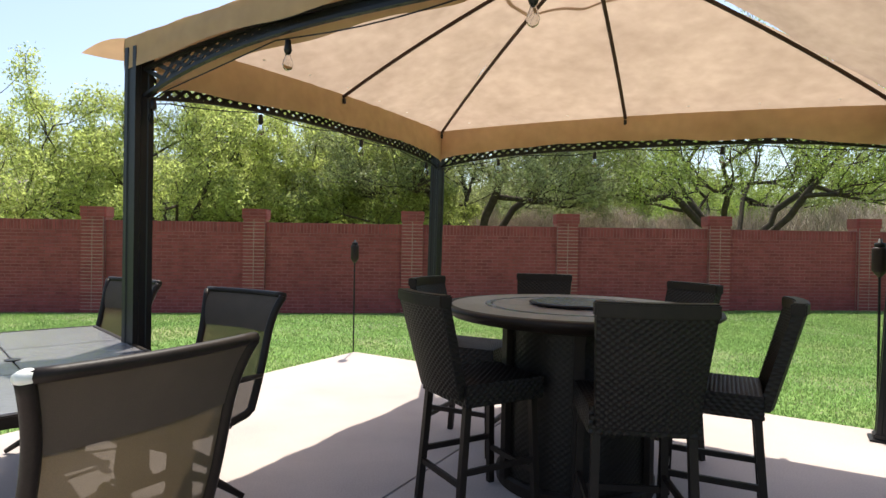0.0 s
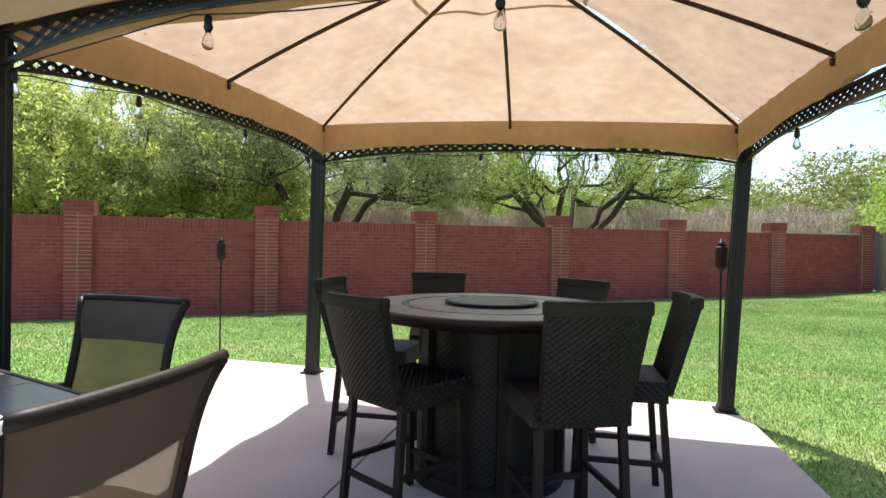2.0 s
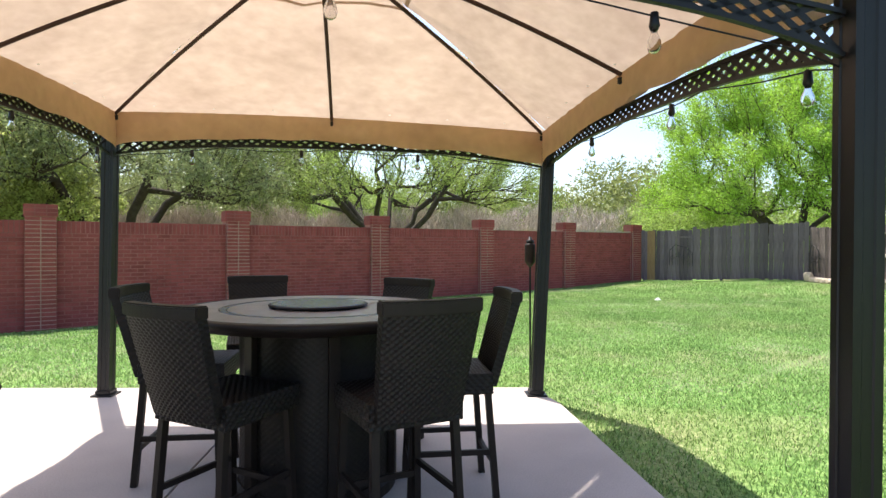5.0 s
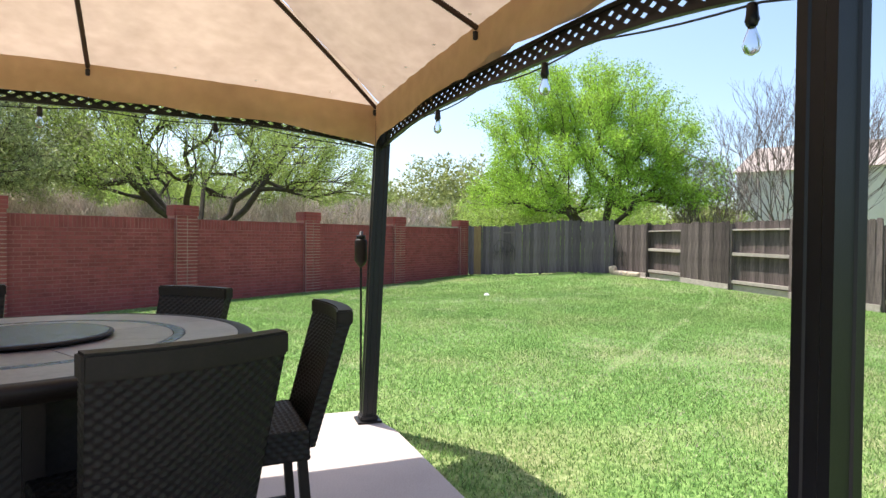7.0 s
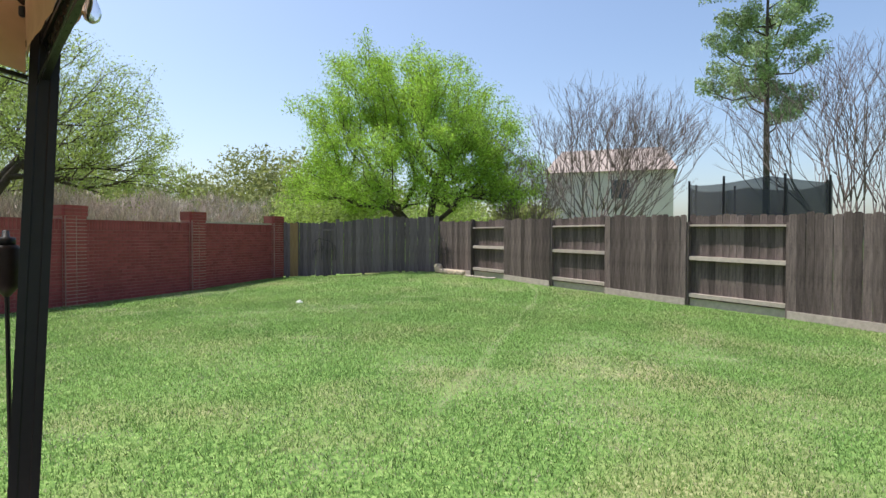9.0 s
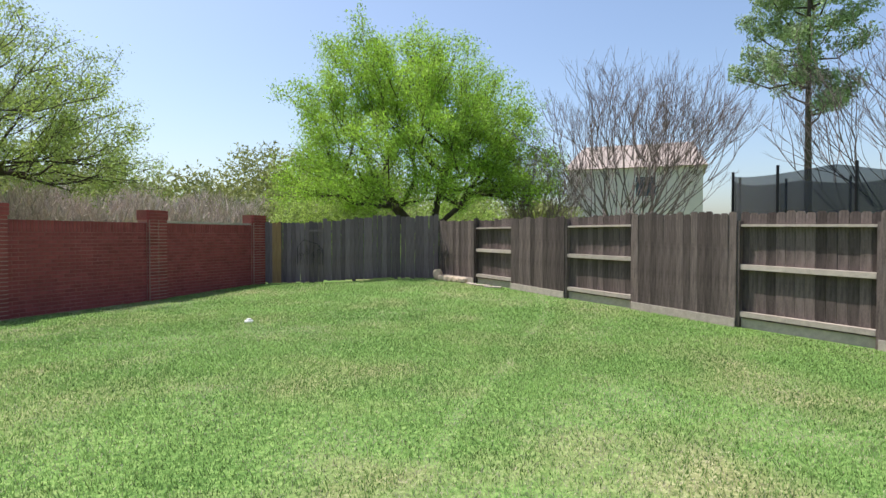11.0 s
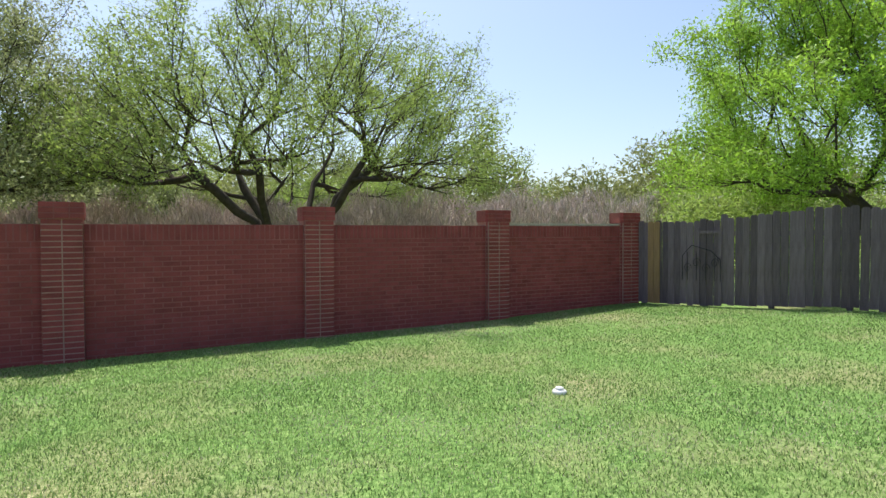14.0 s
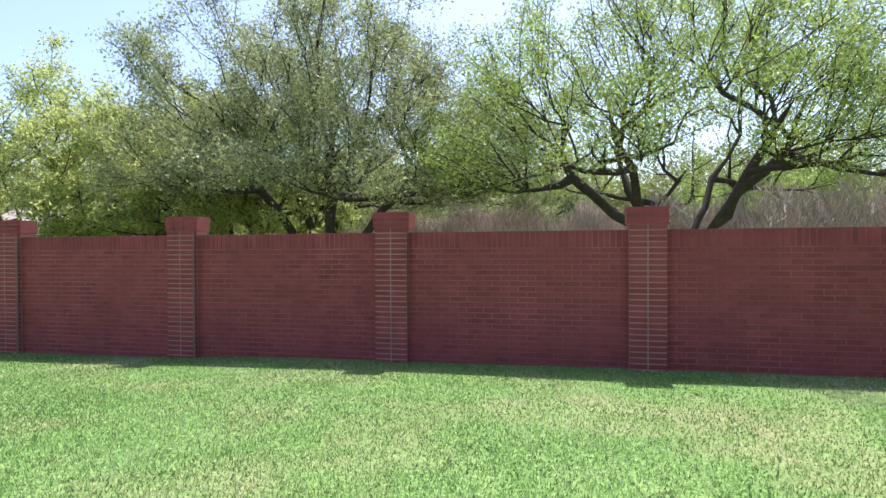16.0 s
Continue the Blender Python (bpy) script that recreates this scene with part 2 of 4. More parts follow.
def bar(bm, a, b, w, h, up=(0, 0, 1)):
    """A square bar from a to b."""
    a, b = Vector(a), Vector(b)
    d = (b - a).normalized()
    s = d.cross(Vector(up)).normalized()
    u = s.cross(d)
    r = []
    for p in (a, b):
        r.append([bm.verts.new(p + s * w / 2 * i + u * h / 2 * j) for i, j in ((-1, -1), (1, -1), (1, 1), (-1, 1))])
    for k in range(4):
        bm.faces.new((r[0][k], r[0][(k + 1) % 4], r[1][(k + 1) % 4], r[1][k]))
    bm.faces.new(r[0][::-1])
    bm.faces.new(r[1])
    return bm


def lathe(bm, profile, sides=24, centre=(0, 0)):
    rings = []
    for r, z in profile:
        rings.append([bm.verts.new((centre[0] + r * math.cos(2 * math.pi * k / sides), centre[1] + r * math.sin(2 * math.pi * k / sides), z)) for k in range(sides)])
    for a, b in zip(rings, rings[1:]):
        for k in range(sides):
            bm.faces.new((a[k], a[(k + 1) % sides], b[(k + 1) % sides], b[k]))
    bm.faces.new(rings[0][::-1])
    bm.faces.new(rings[-1])
    return bm


def sheet(bm, nu, nv, at):
    """A grid of quads; at(u, v) gives the place for u, v in 0..1."""
    g = [[bm.verts.new(at(i / nu, j / nv)) for i in range(nu + 1)] for j in range(nv + 1)]
    for j in range(nv):
        for i in range(nu):
            bm.faces.new((g[j][i], g[j][i + 1], g[j + 1][i + 1], g[j + 1][i]))
    return g


def prism(bm, poly, z0, z1):
    lo, hi = [bm.verts.new((x, y, z0)) for x, y in poly], [bm.verts.new((x, y, z1)) for x, y in poly]
    n = len(poly)
    for k in range(n):
        bm.faces.new((lo[k], lo[(k + 1) % n], hi[(k + 1) % n], hi[k]))
    bm.faces.new(lo[::-1])
    bm.faces.new(hi)
    bmesh.ops.recalc_face_normals(bm, faces=bm.faces)
    return bm


def clip(poly, p, d, keep):
    """The part of a polygon to one side of the line through p along d."""
    n = Vector((-d[1], d[0])) * keep
    f = [(Vector(q) - Vector(p)).dot(n) for q in poly]
    out = []
    for i, q in enumerate(poly):
        j = (i + 1) % len(poly)
        if f[i] >= 0:
            out.append(q)
        if (f[i] >= 0) != (f[j] >= 0):
            t = f[i] / (f[i] - f[j])
            out.append((q[0] + (poly[j][0] - q[0]) * t, q[1] + (poly[j][1] - q[1]) * t))
    return out


# ---- ground ----
PATIO = [(-1.60, 2.12), (-5.58, 4.82), (-6.28, 3.74), (-10.0, -1.9), (-6.0, -4.6), (-4.5, -3.2), (-2.50, 0.33), (-2.02, 1.16), (-1.76, 1.62)]
FDIR, FORG = Vector((0.562, 0.827, 0)), Vector((10.9, 0.72, 0))      # line of the side fence


def smooth(a, b, x):
    t = np.clip((x - a) / (b - a), 0, 1)
    return t * t * (3 - 2 * t)


def ground_z(x, y):
    x, y = np.asarray(x, float), np.asarray(y, float)
    cx, cy = np.clip(x, -30, 22), np.clip(y, -14, 14)
    wall = -0.345 + 0.075 * smooth(-3, 1, cx) + 0.0115 * cx + 0.08 * smooth(9, 13, cx)
    along = (cx - FORG.x) * FDIR.x + (cy - FORG.y) * FDIR.y
    off = (cx - FORG.x) * FDIR.y - (cy - FORG.y) * FDIR.x
    near = -0.035 + smooth(-9, 0, off) * (np.clip(0.01 + 0.032 * along, -0.25, 0.19) + 0.035)
    w = np.clip((y - 2.5) / 9.2, 0, 1) ** 2 * (1 - 0.75 * smooth(-2.6, 0, off))
    z = near * (1 - w) + wall * w
    z = z + 0.05 * np.exp(-((x - 5) ** 2 + (y - 6.0) ** 2) / 14)
    return z + 0.012 * np.sin(x * 1.3 + 1) * np.sin(y * 1.1)


def gz(x, y):
    return float(ground_z(x, y))


near_x = np.arange(-22, 26.01, 0.4)
gx = np.concatenate([[-2500, -600, -200, -100, -60, -40, -30], near_x, [32, 45, 70, 110, 200, 600, 2500]])
gy = np.concatenate([[-2500, -600, -200, -100, -40, -20], np.arange(-10, 16.01, 0.4), [20, 30, 45, 70, 110, 200, 600, 2500]])
GX, GY = np.meshgrid(gx, gy)
GZ = ground_z(GX, GY)
nx_, ny_ = len(gx), len(gy)
idx = np.arange(nx_ * ny_).reshape(ny_, nx_)
quads = np.stack([idx[:-1, :-1], idx[:-1, 1:], idx[1:, 1:], idx[1:, :-1]], -1).reshape(-1, 4)
# the sheet dips under the slab
inside = np.zeros(GX.shape, bool)
for yy in range(ny_):
    for xx in range(nx_):
        px, py, c = gx[xx], gy[yy], False
        for k in range(len(PATIO)):
            (x1, y1), (x2, y2) = PATIO[k], PATIO[k - 1]
            if (y1 > py) != (y2 > py) and px < (x2 - x1) * (py - y1) / (y2 - y1) + x1:
                c = not c
        inside[yy, xx] = c
GZ = GZ - 0.05 * inside
ground = raw("ground", np.stack([GX, GY, GZ], -1).reshape(-1, 3), quads, M_TURF, smooth=True)
tagged(ground, "mown green lawn with thin straw patches", "lawn", kind="structure")

JOINT, JDIR = (-4.92, 1.16), (0.527, 0.85)
patio = thing("pavement", label="pale tan concrete patio slab with a cut joint", category="patio", kind="structure")
for side in (1, -1):
    off = (JOINT[0] - JDIR[1] * 0.007 * side, JOINT[1] + JDIR[0] * 0.007 * side)
    part("slab", prism(bmesh.new(), clip(PATIO, off, JDIR, side), -0.12, 0.0), M_CONC, patio)


# ---- brick wall ----
WALL_Y = 11.76
PILLARS = [-8.72 + 3.66 * k for k in range(-3, 7)]
BL, BH, JT = 0.243, 0.069, 0.010
COURSE = BH + JT
COURSES, SOLDIER = 21, 0.235
SLOPE = 0.003


def wall_base(x):
    return -0.225 + SLOPE * (x + 5)


def brick_mesh(name, lx, ly, lz, r=0.0035):
    bm = boxed(-lx / 2, -ly / 2, -lz / 2, lx / 2, ly / 2, lz / 2)
    for v in bm.verts:
        if v.co.y < 0:
            v.co.x *= 1 - 2 * r / lx
            v.co.z *= 1 - 2 * r / lz
    vs = [v for v in bm.verts if v.co.y < 0]
    f = [f for f in bm.faces if all(v in vs for v in f.verts)]
    me = bpy.data.meshes.new(name)
    bm.to_mesh(me)
    bm.free()
    return me


wall = thing("wall_north", label="long red brick garden wall with square pillars", category="brick wall", kind="structure")
bm = bmesh.new()
x0, x1 = PILLARS[0] - 6, PILLARS[-1] + 0.2
top = COURSES * COURSE + SOLDIER + 0.05
box(bm, x0, WALL_Y - 0.0025, -0.6, x1, WALL_Y + 0.19, top - 0.026)
for v in bm.verts:
    v.co.z += wall_base(v.co.x)
core = part("mortar_bed", bm, M_MORTAR, wall, "pale weathered mortar")
BRICKS = []      # place, kind


def add_brick(x, y, z, kind):
    BRICKS.append((x, y, wall_base(x) + z, kind))


rngb = random.Random(5)
for k, px in enumerate(PILLARS):
    xa = px + 0.255
    xb = (PILLARS[k + 1] if k + 1 < len(PILLARS) else px) - 0.255
    if xb > xa:
        for j in range(-5, COURSES):
            x = xa - (0.125 if j % 2 else 0.0)
            while x < xb - 0.02:
                lo, hi = max(x, xa), min(x + BL, xb)
                if hi - lo > 0.2:
                    add_brick((lo + hi) / 2, WALL_Y - 0.006 + rngb.uniform(-0.0025, 0.0025) + 0.05, j * COURSE + BH / 2 + 0.02, "s")
                elif hi - lo > 0.05:
                    add_brick((lo + hi) / 2, WALL_Y - 0.006 + 0.05, j * COURSE + BH / 2 + 0.02, ("h", round(hi - lo, 3)))
                x += BL + JT
        x = xa
        while x < xb - 0.04:
            add_brick(x + BH / 2, WALL_Y - 0.008 + rngb.uniform(-0.002, 0.002) + 0.05, COURSES * COURSE + SOLDIER / 2 + 0.02, "v")
            x += BH + JT

pillar_obs = []
for k, px in enumerate(PILLARS):
    p = part("pillar", boxed(-0.246, -0.1165, -0.6, 0.246, 0.30, 28 * COURSE - 0.01), M_MORTARP, wall, "square brick pillar with a corbelled cap")
    p.location = (px, WALL_Y, wall_base(px))
    pillar_obs.append(p)
    for j in range(-5, 25):
        for s in (-1, 1):
            BRICKS.append((px + s * 0.1265, WALL_Y - 0.07, wall_base(px) + j * COURSE + BH / 2 + 0.02, "p"))
    for j in (25, 26, 27):
        for s in (-1, 0, 1):
            BRICKS.append((px + s * 0.184, WALL_Y - 0.084, wall_base(px) + j * COURSE + BH / 2 + 0.02, "c"))
    bm = boxed(-0.268, -0.127, 25 * COURSE + 0.012, 0.268, 0.315, 28 * COURSE + 0.012, bevel=0.006)
    part("cap", bm, M_MORTAR, p)
coping = bmesh.new()
xx = PILLARS[8] + 0.3
while xx < PILLARS[9] - 0.3:
    box(coping, xx, WALL_Y - 0.02, 0, xx + 0.25, WALL_Y + 0.2, 0.035, m=pose(0, 0, wall_base(xx) + COURSES * COURSE + SOLDIER + 0.04))
    xx += 0.256
part("coping", coping, M_CAP, wall, "pale mortar-smeared top course")


# ---- lawn blades ----
def in_patio(x, y):
    c = np.zeros(x.shape, bool)
    for k in range(len(PATIO)):
        (x1, y1), (x2, y2) = PATIO[k], PATIO[k - 1]
        cond = ((y1 > y) != (y2 > y)) & (x < (x2 - x1) * (y - y1) / (y2 - y1 + 1e-9) + x1)
        c ^= cond
    return c


def lumps(x, y, s, seed):
    r = np.random.RandomState(seed)
    v = np.zeros_like(x)
    for k in range(7):
        a, f, ph = r.uniform(0, 6.28), s * r.uniform(0.6, 1.9), r.uniform(0, 6.28)
        v += np.sin((x * math.cos(a) + y * math.sin(a)) * f + ph)
    return v / 3.2


def blades(name, areas, material, seed, h0, h1, w, straw):
    """Grass blades, thickest near the patio and thinning evenly (and widening) away from it."""
    r = np.random.RandomState(seed)
    V = []
    for (xa, ya, xb, yb, per) in areas:
        n = int((xb - xa) * (yb - ya) * per)
        x, y = r.uniform(xa, xb, n), r.uniform(ya, yb, n)
        dry = lumps(x, y, 1.1, 3) + 0.7 * lumps(x, y, 3.1, 5) + 0.55 * lumps(x, y, 8, 9) + r.normal(0, 0.95, n)
        # a faint worn track runs up the lawn
        ty = 1.10 + 0.103 * x + 0.22 * np.maximum(0, x - 10) + 0.03 * np.sin(x * 2.1)
        dry += 2.2 * np.exp(-((y - ty) / 0.075) ** 2) * smooth(-0.8, 1.5, x) * (1 - smooth(11, 13, x))
        far_off = smooth(3.5, 11, np.hypot(x - 1.5, y - 1.5))
        keep = (dry > 1.05) if straw else (dry < 1.35)
        keep &= r.uniform(0, 1, n) < 1 - 0.68 * far_off
        keep &= ~in_patio(x, y) & (y < WALL_Y - 0.05)
        # stay on the yard's side of the side fence and of the back fence
        keep &= ((x - FORG.x) * FDIR.y - (y - FORG.y) * FDIR.x < -0.02) & ((x - 13.4) * 0.968 + (y - 11.6) * 0.251 < -0.03)
        x, y, far_off = x[keep], y[keep], far_off[keep]
        n = len(x)
        z = ground_z(x, y) - 0.004
        a = r.uniform(0, 6.283, n)
        h = r.uniform(h0, h1, n)
        lean, la = r.uniform(0.1, 0.85, n) * h, r.uniform(0, 6.283, n)
        ww = w * r.uniform(0.7, 1.3, n) * (1 + 0.6 * far_off)
        dx, dy = np.cos(a) * ww / 2, np.sin(a) * ww / 2
        tri = np.stack([np.stack([x - dx, y - dy, z], -1), np.stack([x + dx, y + dy, z], -1),
                        np.stack([x + np.cos(la) * lean, y + np.sin(la) * lean, z + h], -1)], 1)
        V.append(tri.reshape(-1, 3))
    V = np.concatenate(V)
    return raw(name, V, np.arange(len(V)).reshape(-1, 3), material)


YARD = (-15, -6, 14.6, 11.8)
lawn = blades("grass", [(*YARD, 3300)], M_BLADE, 11, 0.014, 0.042, 0.009, False)
tagged(lawn, "short green mown grass blades", "grass", kind="stuff")
straw = blades("dry_grass", [(*YARD, 2700)], M_STRAW, 12, 0.012, 0.03, 0.008, True)
tagged(straw, "straw-coloured dry grass blades", "grass", kind="stuff")


# ---- gazebo ----
FL, FR, NR, NL = Vector((-4.685, 3.95, 0)), Vector((-1.615, 1.91, 0)), Vector((-3.09, -0.875, 0)), Vector((-6.30, 1.24, 0))
CORNERS = [FL, FR, NR, NL]
EAVES = [2.325, 2.195, 2.25, 2.265]
ARCH = 0.035      # the eaves rise a little towards mid side
LEANS = [0.015, 0.06, 0.0, 0.0]      # how far each post leans, metres sideways for each metre up
MID = (FL + FR + NR + NL) / 4 + Vector((0.05, -0.02, 0))
gazebo = thing("gazebo", pose(MID.x, MID.y, 0), "black metal gazebo with a sagging tan canvas roof", "gazebo")
APEX, BEAM = 3.02, 1.95
DROP = [0.07, -0.005, -0.07, 0.04]
LIFT = [0.10, 0.115, 0.20, 0.10]
for c, eave, lean in zip(CORNERS, EAVES, LEANS):
    ang = math.degrees(math.atan2(FR.y - FL.y, FR.x - FL.x))
    bm = bmesh.new()
    m = Matrix.Translation(c - MID) @ pose(0, 0, 0, 0, 0, ang)
    # a hollow square post with a shallow groove down each face
    ring = []
    for qx, qy in ((-1, -1), (1, -1), (1, 1), (-1, 1)):
        tx, ty = -qy, qx
        ring += [(qx * 0.05, qy * 0.05)]
        a0 = Vector((qx * 0.05, qy * 0.05))
        nx2, ny2 = ((-1, -1), (1, -1), (1, 1), (-1, 1))[(((-1, -1), (1, -1), (1, 1), (-1, 1)).index((qx, qy)) + 1) % 4]
        b0 = Vector((nx2 * 0.05, ny2 * 0.05))
        inn = -(a0 + b0) / 2 * 0.10
        for f, sink in ((0.28, 0), (0.33, 1), (0.67, 1), (0.72, 0)):
            w = a0 + (b0 - a0) * f + inn * sink
            ring.append((w.x, w.y))
    prism(bm, ring, 0.02, eave - 0.03)
    bmesh.ops.transform(bm, matrix=m, verts=bm.verts)
    for v in bm.verts:
        v.co.x += (v.co.z - 1.95) * lean
    post = part("post", bm, M_BLACK, gazebo)
    bm = bmesh.new()
    box(bm, -0.085, -0.085, 0, 0.085, 0.085, 0.014, bevel=0.003)
    box(bm, -0.062, -0.062, 0.012, 0.062, 0.062, 0.05, bevel=0.008)
    bmesh.ops.transform(bm, matrix=Matrix.Translation((-1.95 * lean, 0, 0)) @ m, verts=bm.verts)
    part("base_plate", bm, M_BLACK, post)


def band(s, k=0):
    """Lower and upper edge of side k's lattice arch at s in 0..1."""
    a = 4 * s * (1 - s)
    lift = LIFT[k] * (1 - (1 - a) ** 1.6)
    low = BEAM + DROP[k] * (1 - s) + DROP[(k + 1) % 4] * s
    return low + lift, low + 0.135 + lift * 0.55


for k in range(4):
    a, b = CORNERS[k] - MID, CORNERS[(k + 1) % 4] - MID
    ea, eb = EAVES[k], EAVES[(k + 1) % 4]
    d = b - a
    bm = bmesh.new()
    n = 40
    pts = [a + d * (0.014 + 0.972 * i / n) for i in range(n + 1)]
    for i in range(n):
        s, t = i / n, (i + 1) / n
        for e in (0, 1):
            bar(bm, pts[i] + Vector((0, 0, band(s, k)[e])), pts[i + 1] + Vector((0, 0, band(t, k)[e])), 0.025, 0.016)
    for i in range(n):
        s = i / n
        for step in (2, -2):
            j = i + step
            if 0 <= j <= n:
                lo, hi = pts[i] + Vector((0, 0, band(s, k)[0])), pts[j] + Vector((0, 0, band(j / n, k)[1]))
                bar(bm, lo, hi, 0.006, 0.021)
    part("lattice_arch", bm, M_BLACK, gazebo)
    bm = bmesh.new()
    rail = [a * 1.01 + d * 1.01 * u + Vector((0, 0, ea + (eb - ea) * u + ARCH * 4 * u * (1 - u) - 0.02)) for u in [i / 8 for i in range(9)]]
    for p, q in zip(rail, rail[1:]):
        bar(bm, p, q, 0.02, 0.02)
    part("eave_rail", bm, M_BLACK, gazebo)
    # roof ribs: one at the corner, one at mid side
    for name, p, ez in (("corner_rib", a, ea), ("rib", (a + b) / 2, (ea + eb) / 2 + ARCH)):
        bm = bmesh.new()
        tube(bm, [p * (1 - w) + Vector((0, 0, ez + (APEX - ez) * w - 0.012 + 0.2 * w * (1 - w))) for w in [0.035 + 0.905 * i / 9 for i in range(10)]], 0.0135, 8)
        part(name, bm, M_RIB, gazebo)
        part("rib_foot", lathe(bmesh.new(), [(0.006, ez - 0.035), (0.013, ez - 0.03), (0.013, ez + 0.004), (0.006, ez + 0.006)], 10, (p.x * 0.96, p.y * 0.96)), M_BLACK, gazebo)
    o = 1.03

    def panel(u, v, a=a, b=b, d=d, k=k, ea=ea, eb=eb):
        p = a * o + d * o * u
        w = v * 0.93
        q = p * (1 - w)
        ez = ea + (eb - ea) * u + ARCH * 4 * u * (1 - u)
        sag = 0.034 * math.sin(math.pi * (2 * u % 1.0)) * math.sin(math.pi * min(1, v * 1.1)) * (1 - v)
        z = ez + 0.02 + (APEX - ez) * w + 0.2 * w * (1 - w) - sag
        z += 0.016 * noise.noise(Vector((q.x * 2.6 + k, q.y * 2.6, v * 2))) * math.sin(math.pi * v)
        z += 0.006 * noise.noise(Vector((q.x * 8, q.y * 8 + k, 1)))
        z -= 0.022 * max(0.0, 1 - 5 * abs(noise.noise(Vector((q.x * 1.3 + 4 * k, q.y * 1.3, 7))))) * math.sin(math.pi * v) ** 0.5
        return Vector((q.x, q.y, z))

    bm = bmesh.new()
    sheet(bm, 56, 30, panel)
    cloth = part("canopy_panel", bm, M_CANVAS, gazebo, "sun-faded tan canvas roof panel", smooth=True)
    # doubled hem where the upper tier is sewn on
    bm = bmesh.new()
    sheet(bm, 40, 3, lambda u, v: panel(0.02 + 0.96 * u, 0.76 + 0.014 * v + 0.005 * math.sin(11 * u + k)) - Vector((0, 0, 0.006 + 0.005 * math.sin(math.pi * v))))
    part("hem", bm, M_CANVAS, cloth, "folded canvas hem", smooth=True)

    def hang(u, v, scale, deep, k=k, a=a, b=b, d=d, ea=ea, eb=eb):
        nrm = Vector((d.y, -d.x, 0)).normalized()
        if nrm.dot(a + b) < 0:
            nrm = -nrm
        p = a * scale + d * scale * u
        ez = ea + (eb - ea) * u + ARCH * 4 * u * (1 - u) + (0.02 if scale > 1 else 0.035)
        drop = deep * (1 - 0.30 * math.sin(math.pi * u) ** 0.6) + 0.03 * noise.noise(Vector((u * 8, k * 3.1, scale)))
        wav = 0.035 * v * noise.noise(Vector((u * 8 + k * 5, v * 0.9, 2))) + 0.012 * noise.noise(Vector((u * 30, v * 2, k)))
        q = p + nrm * wav
        return Vector((q.x, q.y, ez - drop * v))

    bm = bmesh.new()
    sheet(bm, 90, 10, lambda u, v: hang(u, v, 0.965, 0.29 + 0.3 * ((EAVES[k] + EAVES[(k + 1) % 4]) / 2 - 2.28)))
    part("valance", bm, M_VALANCE, gazebo, "rumpled tan canvas valance", smooth=True)
    bm = bmesh.new()
    sheet(bm, 80, 6, lambda u, v: hang(u, v, 1.03, 0.17))
    part("outer_flap", bm, M_VALANCE, gazebo, "faded tan canvas eave flap", smooth=True)
    for i in range(7):
        u = (i + 0.6) / 7.2
        q = panel(u, 0.09)
        part("grommet", lathe(bmesh.new(), [(0.003, q.z - 0.012), (0.008, q.z - 0.011), (0.008, q.z - 0.008)], 8, (q.x, q.y)), M_WHITE, gazebo)
# loose corner of the roof skirt, blown outwards
side = (FL - NL).normalized()
out = Vector((side.y, -side.x, 0))
if out.dot(NL - MID) < 0:
    out = -out
tip0 = (NL - MID) * 1.03 + Vector((0, 0, EAVES[3] + 0.024))
bm = bmesh.new()
sheet(bm, 16, 6, lambda u, v: tip0 + side * (u * 0.9 - 0.05 * v) + out * (v * 0.30 * (1 - u) ** 1.3) + Vector((0, 0, 0.07 * u * 0.9 - 0.05 * v * v + 0.012 * math.sin(9 * u + 3 * v))))
part("loose_flap", bm, M_VALANCE, gazebo, "turned-up corner of faded canvas", smooth=True)
# upper vent tier
bm = bmesh.new()
for k in range(4):
    a, b = (CORNERS[k] - MID) * 0.2, (CORNERS[(k + 1) % 4] - MID) * 0.2
    sheet(bm, 8, 6, lambda u, v: Vector((((a + (b - a) * u) * (1 - v)).x, ((a + (b - a) * u) * (1 - v)).y, APEX - 0.01 + 0.22 * v)))
part("vent_cap", bm, M_CANVAS, gazebo, smooth=True)
bm = bmesh.new()
lathe(bm, [(0.02, APEX - 0.06), (0.07, APEX - 0.05), (0.07, APEX + 0.02), (0.02, APEX + 0.05)], 16)
part("hub", bm, M_BRONZE, gazebo)


